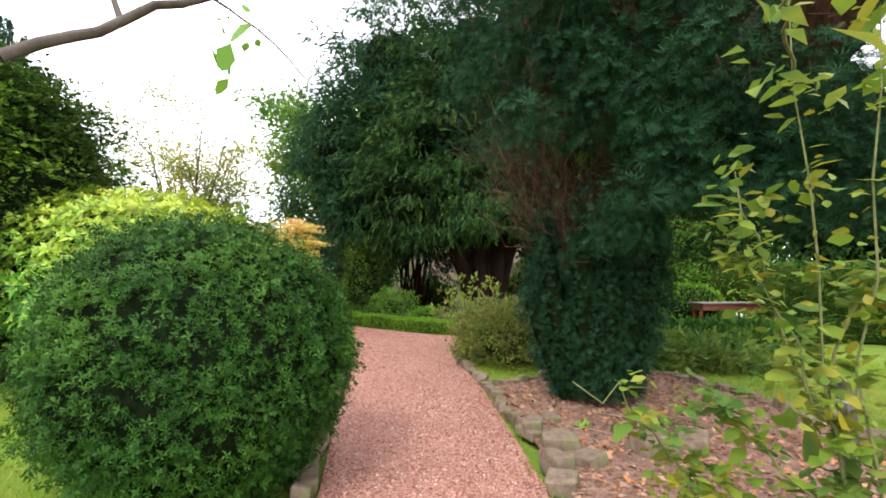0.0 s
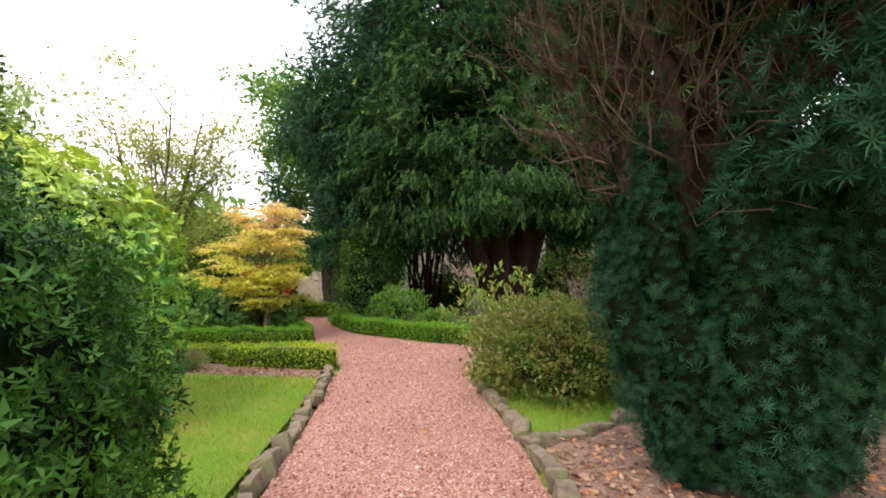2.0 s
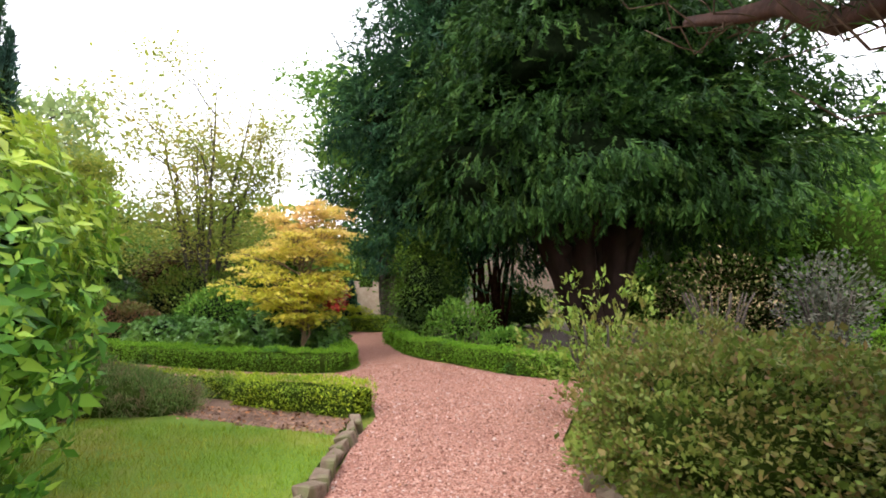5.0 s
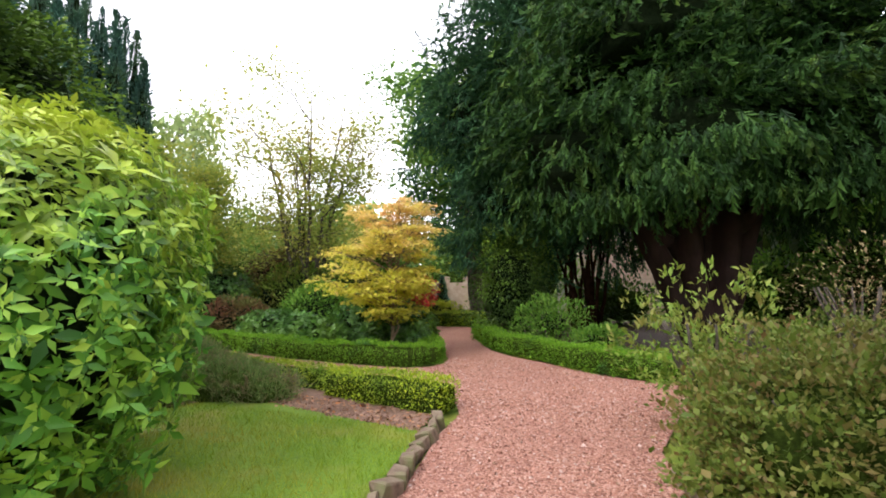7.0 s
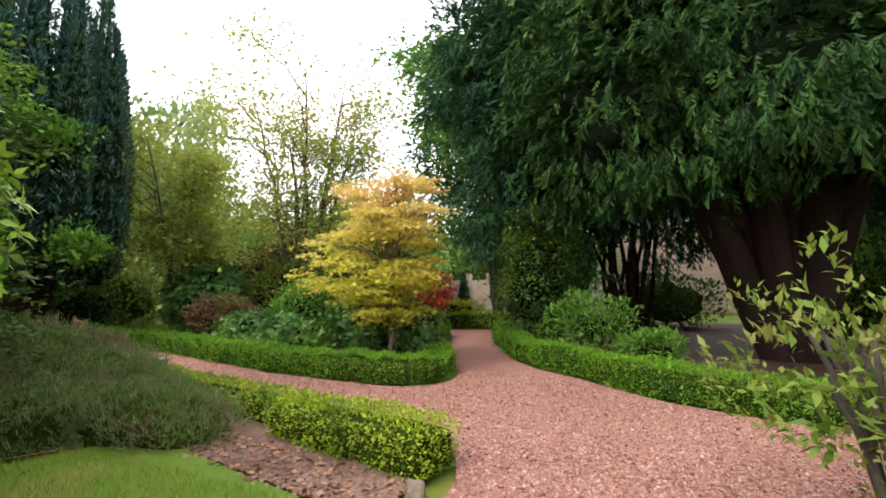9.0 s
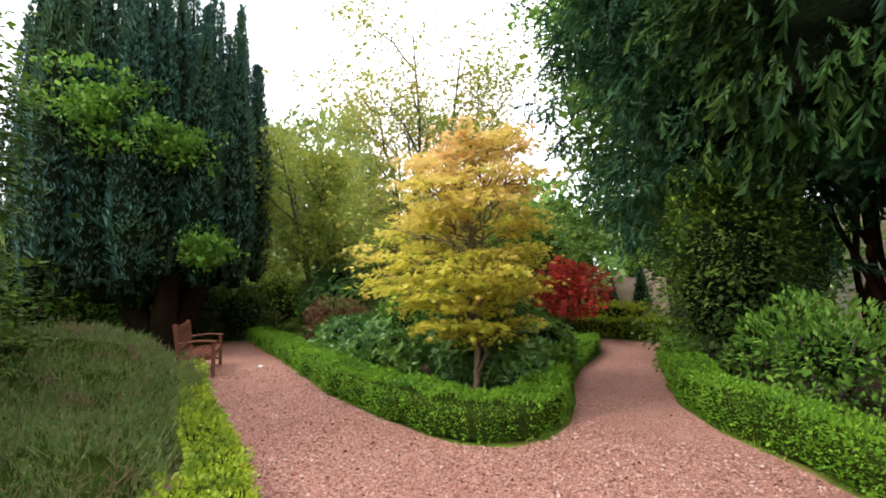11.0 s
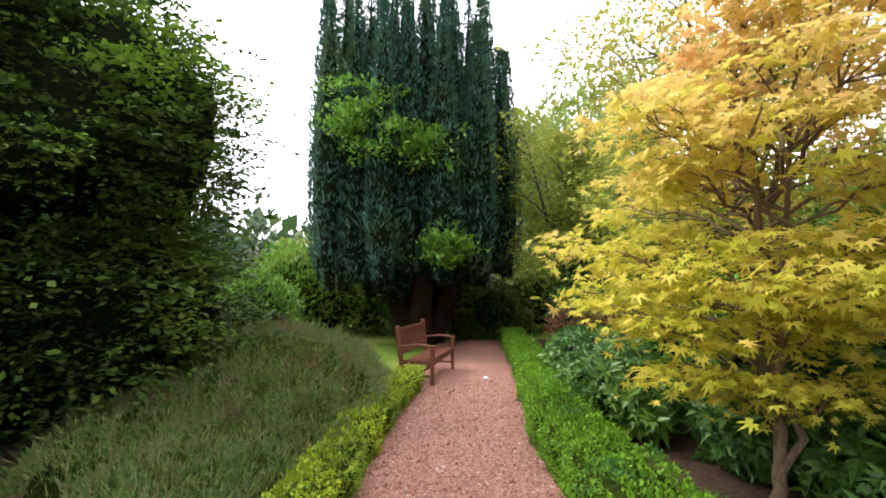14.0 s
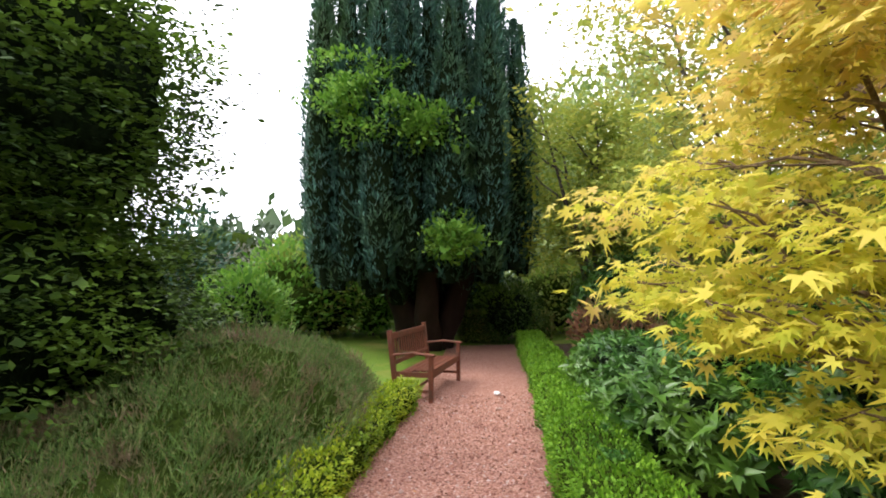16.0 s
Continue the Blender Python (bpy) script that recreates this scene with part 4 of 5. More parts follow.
p, w = clumped(p, w, 3, (0.028, 0.028, 0.03), 0.4)
leaves("trunk_foliage", YEW_TUFT, p, w, 0.049, M["yew_blue"], yew, up_mix=0.35, jitter=0.25, spread=0.25)
heads = []
for k in range(15):
    a = k * 2.399 + 0.4
    reach = 1.7 + 0.9 * rng.random()
    heads.append((max(0.75, 2.35 + math.cos(a) * reach), 6.4 + math.sin(a) * reach, 3.4 + 2.8 * rng.random()))
limbs(yew, "limb", [((1.97, 6.52, 1.7 + 0.07 * k), h, 0.12 + 0.06 * rng.random(), 0.03, 0.1, 0.09) for k, h in enumerate(heads)], M["yew_limb"], 9, 0.14)
limbs(yew, "limb", [((2.0, 6.7, 2.2), (0.95, 8.4, 3.35), 0.1, 0.03, 0.04, 0.05), ((1.9, 6.5, 2.2), (1.2, 5.6, 4.6), 0.12, 0.05, 0.0, 0.06), ((1.75, 6.2, 1.4), (1.4, 6.1, 3.6), 0.09, 0.05, 0.0, 0.05), ((2.05, 6.7, 2.2), (3.2, 8.4, 3.4), 0.12, 0.05, 0.1, 0.05)], M["yew_limb"], 9, 0.14)
# rounded clumps of shoots over the crown, lower towards the open lawn
CLUMPS = []
for k in range(120):
    a = k * 2.399963
    e = radians(2 + 84 * rng.random() ** 1.35)
    west = max(0.0, -math.cos(a))
    CLUMPS.append((3.35 + 3.25 * math.cos(e) * math.cos(a), 6.3 + 2.7 * math.cos(e) * math.sin(a), 2.5 + 0.9 * west + 0.55 * max(0, math.sin(a)) + 5.2 * math.sin(e)))
for n, (x0, x1), (y0, y1), (z0, z1) in ((40, (1.7, 4.8), (4.1, 5.1), (2.05, 3.6)), (30, (0.5, 1.8), (4.3, 5.2), (3.0, 5.0)), (26, (1.0, 3.6), (3.9, 4.8), (3.2, 5.0)), (14, (5.0, 6.6), (5, 8), (2.0, 3.4)), (44, (1.6, 5.0), (4.1, 5.2), (2.5, 4.4)),
                                       (5, (2.2, 3.6), (8.2, 9.0), (3.2, 3.9)), (14, (2.2, 3.8), (7.6, 8.6), (2.9, 3.9)), (20, (3.3, 4.8), (5.6, 6.9), (2.0, 2.9)), (14, (0.3, 1.2), (5.4, 7.2), (3.9, 5.2))):
    CLUMPS += [(rng.uniform(x0, x1), rng.uniform(y0, y1), rng.uniform(z0, z1)) for k in range(n)]
clump_p, clump_w = [], []
for k, c in enumerate(CLUMPS):
    wide = rng.uniform(0.22, 0.48)
    p, w = shell(c, (wide, wide, wide * 0.8), int(1350 * wide * wide), 0.3, 0.3, 4.0, 70 + k)
    ok = p[:, 2] > c[2] - 0.35 * wide
    clump_p.append(p[ok])
    clump_w.append(w[ok])
leaves("crown", YEW_TUFT, np.concatenate(clump_p), np.concatenate(clump_w), 0.066, M["yew_blue"], yew, up_mix=0.25, jitter=0.35)
# solid masses added to shut out sky and darken the crown's underside
put("inner_crown_shade", blob_mesh("inner_crown_shade", (3.4, 6.4, 5.7), (2.7, 2.1, 2.2), 0.15, 1.5, 65, 1.0), M["core_brown_shade"], yew)
put("inner_crown_shade", blob_mesh("inner_crown_shade", (3.9, 5.9, 3.7), (1.8, 0.9, 0.9), 0.2, 1.8, 66, 1.0), M["core_shade"], yew)
# bare twigs that fan upwards out of the limbs
starts, ends = [], []
spots = np.array(CLUMPS)
for k in range(620):
    h = np.array(heads[k % len(heads)])
    s = rng.uniform(0.25, 0.95)
    a = np.array((1.97, 6.52, 2.1)) * (1 - s) + h * s + rng.normal(size=3) * 0.1
    near = spots[np.argsort(np.linalg.norm(spots - a, axis=1))[int(rng.integers(0, 10))]]
    starts.append(a)
    ends.append(near * 0.75 + a * 0.25 + rng.normal(size=3) * 0.25)
for k in range(200):
    a = np.array((rng.uniform(1.1, 2.2), rng.uniform(5.6, 7.2), rng.uniform(2.1, 3.2)))
    starts.append(a)
    ends.append(a + np.array((-rng.uniform(-0.2, 0.8), rng.uniform(-0.8, 0.6), rng.uniform(0.2, 1.3))))
for k in range(40):
    s = rng.random()
    a = np.array((2.0, 6.7, 2.3)) * (1 - s) + np.array((1.0, 8.35, 3.3)) * s
    starts.append(a)
    ends.append(a + np.array((rng.uniform(-0.7, 0.5), rng.uniform(-0.2, 0.7), rng.uniform(0.2, 0.7))))
twig_mass(yew, "twigwork", starts, ends, 0.007, M["twig"], -0.12, 0.06)
p = np.repeat(np.array(ends[620:]), 7, 0) + rng.normal(size=(len(ends[620:]) * 7, 3)) * 0.09
leaves("tip_foliage", YEW_TUFT, p, unit(rng.normal(size=p.shape) + np.array((-0.3, 0, -0.3))), 0.07, M["yew_green"], yew, up_mix=-0.1)


def conifer_crown(ob, masses, n, size, material, shape, core="core_shade", shrink=0.72, depth=0.4, droop=-0.2, lump=0.22, lump_scale=1.3, zmin=1.2, core_on=True, spread=0.3, jitter=0.55, pad=(0.2, 0.2, 0.06), per=10, loose=0.5, fray=0.0):
    """A crown of several lumpy masses, with sprays over them."""
    ps, ws = [], []
    for i, (c, r) in enumerate(masses):
        # solid core showing through the gaps, the crown's inner shade in its colour
        if core_on:
            put("inner_crown_shade", blob_mesh("inner_crown_shade", c, r, lump, lump_scale, i + 3, shrink), M[core], ob)
        p, w = shell(c, r, int(n * r[0] * r[2] / per), depth, lump, lump_scale, i + 3)
        ok = p[:, 2] > zmin + 0.55 * wobble(p * np.array((1, 1, 0.1)), 1.3, 40)
        p, w = p[ok], w[ok]
        p, w = clumped(p + w * rng.exponential(fray, len(p))[:, None], w, per, pad, loose)
        ps.append(p)
        ws.append(w)
    leaves("crown", shape, np.concatenate(ps), np.concatenate(ws), size, material, ob, up_mix=droop, jitter=jitter, spread=spread)


# the second yew, with a broad forked trunk
yew2 = thing("forked_yew", (1.9, 18.2, 0), "broad dark yew with a thick forked reddish trunk", "tree")
limbs(yew2, "trunk", [((1.8 + 0.14 * o, 18.2 + 0.12 * (k % 2), -0.1), (1.75 + 0.85 * o, 18.1 + 0.3 * (k % 2), 3.6), 0.3, 0.32, 0, 0.03) for k, o in enumerate((-1.75, -1.1, -0.5, 0.1, 0.7, 1.3))], M["yew_bark_shaded"], 12, 0.12)
limbs(yew2, "limb", [((1.0, 18.1, 2.6), (-2.2, 17.4, 4.2), 0.22, 0.06, 0.2, 0.1), ((2.3, 18.2, 2.8), (5.0, 17.4, 4.3), 0.22, 0.06, 0.2, 0.1), ((1.7, 18.2, 3.0), (1.8, 15.8, 4.6), 0.2, 0.06, 0.2, 0.1), ((1.7, 18.2, 3.5), (1.5, 18.4, 9.5), 0.3, 0.08, 0, 0.1)], M["yew_bark_shaded"], 8, 0.1)
conifer_crown(yew2, [((1.8, 18.3, 5.2), (4.4, 3.6, 2.2)), ((1.2, 18.4, 7.6), (4.0, 3.4, 2.8)), ((1.6, 18.6, 10.4), (3.4, 3.0, 3.2)), ((4.4, 17.8, 4.4), (2.3, 2.2, 1.5)), ((4.2, 18.6, 8.2), (2.5, 2.4, 2.4)), ((4.5, 18.2, 5.7), (2.5, 2.4, 2.1)), ((-1.2, 17.4, 4.6), (2.0, 1.8, 1.5)), ((1.6, 16.4, 4.9), (2.0, 1.2, 1.2))],
              800, 0.34, M["yew_green"], SPRAY, zmin=3.75, core="core_shade", shrink=0.6, lump=0.4, depth=0.4, pad=(0.42, 0.42, 0.08), jitter=0.35, droop=-0.55, fray=0.35, per=40, loose=0.25)

slim = thing("slender_tree", (4.5, 25.3, 0), "slender bare-trunked tree behind the forked yew", "tree")
limbs(slim, "trunk", [((4.5, 25.3, -0.1), (4.6, 25.3, 9.0), 0.2, 0.1, 0, 0.05)], M["grey_bark"], 9)
conifer_crown(slim, [((4.6, 25.3, 7.5), (3.0, 2.6, 3.0))], 420, 0.3, M["tree_leaf"], SMALL_LEAF, zmin=4.5)

# dark evergreen with many thin stems beside it
ever = thing("many_stemmed_evergreen", (-1.3, 20.8, 0), "dark evergreen tree rising on many thin stems", "tree")
# stems take the near-black brown of the cores
limbs(ever, "stem", [((-1.3 + 0.35 * math.cos(k * 1.3), 20.8 + 0.35 * math.sin(k * 1.3), -0.1), (-1.4 + (0.5 + 0.35 * (k % 3)) * math.cos(k * 1.3), 20.8 + 0.8 * math.sin(k * 1.3), 4.6), 0.06, 0.035, 0, 0.09) for k in range(17)], M["core_brown_shade"], 7)
conifer_crown(ever, [((-1.6, 20.6, 5.0), (2.9, 2.6, 2.6)), ((-2.4, 20.4, 8.0), (2.9, 2.6, 3.2)), ((-2.2, 20.6, 11.2), (2.5, 2.4, 3.0)), ((-3.6, 19.8, 4.6), (1.6, 1.6, 2.2)), ((-4.7, 19.7, 7.2), (1.4, 1.5, 2.3))], 960, 0.3, M["yew_cool"], SPRAY, zmin=2.5, lump=0.3, lump_scale=1.6, shrink=0.56, depth=0.4, pad=(0.34, 0.34, 0.14), droop=-0.35, fray=0.35, per=36, loose=0.3)

# upright yew with many spires
spire = thing("spired_yew", (-15.3, 12.9, 0), "tall upright dark yew with many pointed spires", "tree")
limbs(spire, "trunk", [((-15.3 + 0.3 * math.cos(k * 1.26), 12.9 + 0.3 * math.sin(k * 1.26), -0.1), (-15.3 + 1.5 * math.cos(k * 1.26), 12.9 + 1.5 * math.sin(k * 1.26), 3.2), 0.36, 0.16, 0, 0.05) for k in range(5)], M["yew_bark_shaded"], 9, 0.12)
# dark mass within the spires, painted as the shade there
put("inner_crown_shade", blob_mesh("inner_crown_shade", (-15.4, 12.6, 4.4), (2.6, 2.8, 3.3), 0.12, 1.4, 81, 0.9), M["core_shade"], spire)
ps, ws = [], []
for k in range(54):
    a = k * 2.399963
    rad = 2.9 * math.sqrt((k + 0.5) / 54)
    top = 10.9 - 0.26 * rad * rad + rng.uniform(-1.3, 0.9)
    low = 0.75 + 0.3 * rad + rng.uniform(0, 0.6)
    n = int(1000 * (0.5 + rad / 2))
    s = rng.random(n) ** 0.9
    wide = 0.38 * np.clip((1 - s) / 0.5, 0.03, 1) ** 0.8 * np.clip(0.5 + 3 * s, 0, 1)
    th = rng.uniform(0, 2 * np.pi, n)
    q = np.stack([-15.4 + rad * math.cos(a) * (0.97 + 0.02 * s) + wide * np.cos(th), 12.6 + rad * math.sin(a) * (0.97 + 0.02 * s) + wide * np.sin(th), low + (top - low) * s], 1)
    ps.append(q)
    ws.append(np.stack([np.cos(th), np.sin(th), np.full(n, 0.8)], 1))
    # spire core in the shade colour
    v, f = tube([(-15.4 + rad * math.cos(a) * (0.97 + 0.02 * u), 12.6 + rad * math.sin(a) * (0.97 + 0.02 * u), low + (top - low) * u) for u in (0, 0.2, 0.45, 0.7, 0.88, 0.99)], (0.15, 0.29, 0.29, 0.15, 0.05, 0.01), 8, 0.08)
    put("spire_core", np_mesh("spire_core", v, f), M["core_shade"], spire)
leaves("crown", YEW_SPRIG_FAR, np.concatenate(ps), unit(np.concatenate(ws)), 0.135, M["yew_spire"], spire, up_mix=0.9, jitter=0.35)
for c, r in (((-12.85, 11.3, 5.7), (0.45, 1.0, 0.75)), ((-12.65, 12.5, 4.9), (0.5, 1.2, 0.6)), ((-12.5, 13.3, 2.5), (0.4, 0.55, 0.55))):
    p, w = shell(c, r, 80, 0.9, 0.6, 3.0, 83)
    p, w = clumped(p, w, 26, (0.11, 0.14, 0.07), 0.8)
    leaves("climber", SMALL_LEAF, p, w, 0.1, M["pieris_leaf"], spire, "lighter green climbing leaves", up_mix=0.2)

# tall dark broadleaf beside the heather
beech = thing("dark_broadleaf_tree", (-8.1, 7.4, 0), "dense dark green broadleaf tree with leaves to the ground", "tree")
limbs(beech, "trunk", [((-8.1, 7.4, -0.1), (-8.1, 7.4, 4.6), 0.2, 0.06, 0, 0.05)], M["grey_bark"], 10)
BEECH = [((-8.1, 7.8, 1.2), (2.5, 2.4, 1.7)), ((-8.1, 7.7, 3.3), (2.4, 2.45, 1.9)), ((-8.4, 7.5, 4.25), (1.9, 1.9, 1.25))]
ps, ws = [], []
for i, (c, r) in enumerate(BEECH):
    # mass behind the leaf sprays, its near-black standing for inner shade
    put("inner_crown_shade", blob_mesh("inner_crown_shade", c, r, 0.16, 2.0, i + 3, 0.8, 0.1), M["core_shade"], beech)
    p, w = shell(c, r, int(480 * r[0] * r[2]), 0.2, 0.16, 2.0, i + 3, 0.12)
    p = p + w * rng.exponential(0.05, len(p))[:, None]
    # flat sprays that reach outwards and droop at the tip
    k = 20
    flat = unit(w * np.array((1, 1, 0.15)))
    q = np.repeat(p, k, 0)
    fl = np.repeat(flat, k, 0)
    s = rng.normal(size=(len(q), 2)) * np.array((0.2, 0.11))
    q = q + fl * s[:, :1] + np.stack([-fl[:, 1], fl[:, 0], np.zeros(len(q))], 1) * s[:, 1:]
    q[:, 2] += rng.normal(size=len(q)) * 0.018 - 0.35 * s[:, 0] * np.abs(s[:, 0]) - 0.12 * s[:, 0]
    ps.append(q)
    ws.append(unit(fl + rng.normal(size=fl.shape) * np.array((0.8, 0.8, 0.15))))
p, w = np.concatenate(ps), np.concatenate(ws)
ok = p[:, 2] > 0.15
leaves("crown", SMALL_LEAF, p[ok], w[ok], 0.075, M["beech_leaf"], beech, up_mix=-0.05, jitter=0.25, spread=0.25)


# ---- broadleaf trees with open crowns ----
def open_tree(name, base, height, spread_r, stems, leaf_n, size, material, label, bark="grey_bark", leaf_shape=SMALL_LEAF, hang=0.0, seed=1, low=0.25, clump=0.5, droop=0.0, trunk_r=0.1, thick=1.0):
    """A tree of forking limbs with small groups of leaves at the twig ends."""
    r = np.random.default_rng(seed)
    ob = thing(name, base, label, "tree")
    x, y, z = base
    tips, lines = [], []
    for k in range(stems):
        a = k * 2.399963 + seed
        lean = spread_r * (0.25 + 0.6 * r.random())
        top = np.array((x + math.cos(a) * lean, y + math.sin(a) * lean, z + height * (0.72 + 0.28 * r.random())))
        foot = np.array((x + 0.06 * math.cos(a) * stems ** 0.5, y + 0.06 * math.sin(a) * stems ** 0.5, z - 0.1))
        pts = bent(foot, top, 9, 0.0, 0.05)
        pts[:, :2] -= (np.sin(np.linspace(0, np.pi, 9)) * 0.12 * lean)[:, None] * np.array((math.cos(a), math.sin(a)))
        lines.append((pts, taper(trunk_r, 0.012, 9), 7))
        tips.append(top)
        for j in range(7):
            i = 2 + j * 6 // 7
            if pts[min(i, 8)][2] - z < low * height:
                continue
            b = a + r.uniform(-1.9, 1.9)
            reach = spread_r * (0.25 + 0.45 * r.random())
            end = pts[i] + np.array((math.cos(b) * reach, math.sin(b) * reach, height * r.uniform(0.03, 0.2)))
            br = bent(pts[i], end, 6, 0.1 * reach, 0.04)
            lines.append((br, taper(trunk_r * 0.35, 0.006), 5))
            tips.append(end)
            for q in range(3):
                e2 = br[2 + q] + r.normal(size=3) * np.array((1, 1, 0.6)) * spread_r * 0.2
                lines.append((bent(br[2 + q], e2, 4, 0.05, 0.02), taper(0.012, 0.004, 4), 4))
                tips.append(e2)
    big = [tube(*l[:2], l[2], 0.05) for l in lines if l[2] == 7]
    for v, f in big:
        put("stem", np_mesh("stem", v, f), M[bark], ob, smooth=True)
    v, f = joined([tube(*l[:2], l[2]) for l in lines if l[2] != 7])
    put("branchwork", np_mesh("branchwork", v, f), M[bark], ob, kind="stuff")
    t = np.array(tips)
    idx = r.integers(0, len(t), leaf_n)
    p = t[idx] + r.normal(size=(leaf_n, 3)) * clump * np.array((1, 1, 0.55))
    p[:, 2] -= hang * r.exponential(size=leaf_n)
    p[:, 2] = np.maximum(p[:, 2], 0.3)
    w = unit(np.stack([r.normal(size=leaf_n), r.normal(size=leaf_n), r.normal(size=leaf_n) * 0.4 + droop], 1))
    leaves("crown", leaf_shape, p, w, size, M[material], ob, up_mix=0.0, jitter=0.3)
    return ob


open_tree("thin_tree", (-10.4, 18.4, 0), 8.2, 2.9, 9, 30000, 0.092, "thin_leaf", "slender many-stemmed tree with thin yellowing leaves", seed=3, clump=0.45, trunk_r=0.085)
open_tree("young_tree", (-14.2, 17.0, 0), 6.2, 2.2, 4, 18000, 0.11, "yellow_green", "small tree with yellow-green leaves in layers", seed=5, clump=0.35, trunk_r=0.08)
open_tree("broadleaf_tree", (-5.9, 24.3, 0), 11.5, 3.8, 9, 52000, 0.17, "tree_leaf", "tall green broadleaf tree behind the evergreens", seed=8, clump=0.6, low=0.22, trunk_r=0.2)
open_tree("broadleaf_tree", (16.0, 24.0, 0), 9.0, 4.0, 7, 16000, 0.24, "tree_leaf", "green broadleaf tree beyond the side path", seed=9, clump=0.8, trunk_r=0.18)
open_tree("weeping_tree", (-23.0, 20.5, 0), 11.0, 4.0, 7, 30000, 0.24, "willow_leaf", "tall weeping tree with pale hanging leaves", seed=10, clump=0.45, droop=-1.6, hang=1.3, trunk_r=0.2)

# yellow maple in the round bed
rng = np.random.default_rng(21)
maple = thing("yellow_maple", (-5.04, 14.68, 0), "small maple with layered yellow-green and orange leaves", "tree")
FORK = np.array((-5.03, 14.7, 0.42))
LEADS = [np.array(q) for q in ((-5.28, 14.95, 2.3), (-4.8, 14.72, 2.75), (-5.12, 14.6, 3.1))]
limbs(maple, "trunk", [((-5.04, 14.68, -0.1), tuple(FORK), 0.047, 0.04, 0, 0.005)] + [(tuple(FORK - np.array((0, 0, 0.05))), tuple(q), 0.03, 0.01, 0, 0.06) for q in LEADS], M["maple_bark"], 9)
pads, lines = [], []
# boughs: turn, reach, height of the end
BOUGHS = 54
for k in range(BOUGHS):
    s = (k + 0.5) / BOUGHS
    a = k * 2.399963 + 0.5 * rng.normal()
    reach = float(np.interp(s, (0, 0.1, 0.3, 0.5, 0.65, 0.85, 1), (0.85, 1.25, 1.4, 1.35, 1.15, 1.0, 0.65))) * rng.uniform(0.45, 1.12) * (1 - 0.3 * max(0.0, math.cos(a - 0.9)))
    lead = LEADS[k % 3]
    top_z = 1.1 + 2.62 * s ** 1.05 + rng.uniform(-0.2, 0.2)
    u = min(0.95, max(0.12, (top_z - 0.7 - 0.25 * reach) / (lead[2] - 0.42)))
    foot = FORK + (lead - FORK) * u
    end = np.array((-5.3 + 0.32 * s + 1.08 * reach * math.cos(a), 14.76 + reach * math.sin(a), top_z))
    bough = bent(foot, end, 9, -0.12, 0.035)
    bough[:, 2] += 0.16 * np.sin(np.linspace(0, np.pi, 9))
    lines.append(tube(bough, taper(0.017, 0.004, 9), 5))
    across = np.array((-math.sin(a), math.cos(a), 0))
    for j, (at, off) in enumerate(((8, 0.0), (7, 0.24), (7, -0.22), (5, 0.3), (5, -0.28), (4, 0.05))):
        if at == 4 and s > 0.3:
            continue
        cc = bough[at] + across * off * (0.5 + 0.5 * reach) * rng.uniform(0.6, 1.3) + np.array((0, 0, rng.uniform(-0.08, 0.05)))
        pads.append((cc, rng.uniform(0.15, 0.27), a))
        lines.append(tube(bent(bough[at - 2], cc, 4, 0.02, 0.02), taper(0.007, 0.003, 4), 4))
v, f = joined(lines)
put("branchwork", np_mesh("branchwork", v, f), M["maple_bark"], maple, kind="stuff")
ps, ws = [], []
for c, r, a in pads:
    n = int(230 * r)
    q = rng.normal(size=(n, 3)) * np.array((r, r, 0.035)) * 0.7
    q[:, 2] -= 0.5 * (q[:, 0] ** 2 + q[:, 1] ** 2) + 0.1 * (q[:, 0] * math.cos(a) + q[:, 1] * math.sin(a))
    ps.append(q + c)
    ws.append(np.stack([0.7 * math.cos(a) + rng.normal(size=n) * 0.8, 0.7 * math.sin(a) + rng.normal(size=n) * 0.8, np.full(n, -0.35)], 1))
leaves("crown", MAPLE_LEAF, np.concatenate(ps), unit(np.concatenate(ws)), 0.067, M["maple_leaf"], maple, up_mix=0.0, jitter=0.2, spread=0.25)

# red maple beyond the bed
red = thing("red_maple", (-7.9, 21.3, 0), "small round-headed maple with dark red leaves", "tree")
limbs(red, "trunk", [((-7.9, 21.3, -0.1), (-7.9, 21.3, 0.7), 0.06, 0.05, 0, 0)], M["grey_bark"], 8)
limbs(red, "limb", [((-7.9, 21.3, 0.6), (-7.9 + 0.75 * math.cos(k * 1.05), 21.3 + 0.75 * math.sin(k * 1.05), 1.6), 0.03, 0.012, 0, 0.03) for k in range(6)], M["grey_bark"], 6)
p, w = shell((-7.9, 21.3, 1.45), (1.1, 1.0, 0.8), 3000, 0.75, 0.2, 2.4, 91, 0.6)
leaves("crown", MAPLE_LEAF, p, w, 0.09, M["red_leaf"], red, up_mix=-0.2)

# ---- distance ----
for x, y, h, r, m, s in ((-30, 2, 5, 4.5, "far_leaf", 1), (-34, 12, 8, 5.5, "tree_leaf", 2), (-30, 27, 9, 6, "far_leaf", 3), (-20, 33, 8, 5, "tree_leaf", 4), (14, 32, 11, 6, "far_leaf", 5), (22, 20, 9, 5, "tree_leaf", 6), (24, 10, 10, 5.5, "far_leaf", 7), (-14, 29, 6, 3.4, "tree_leaf", 8), (7.5, 27, 9, 4.5, "far_leaf", 9), (12.5, 24.5, 6.5, 3.6, "tree_leaf", 10)):
    ob = thing("far_tree", (x, y, 0), "leafy green tree far beyond the garden", "tree", "far trees")
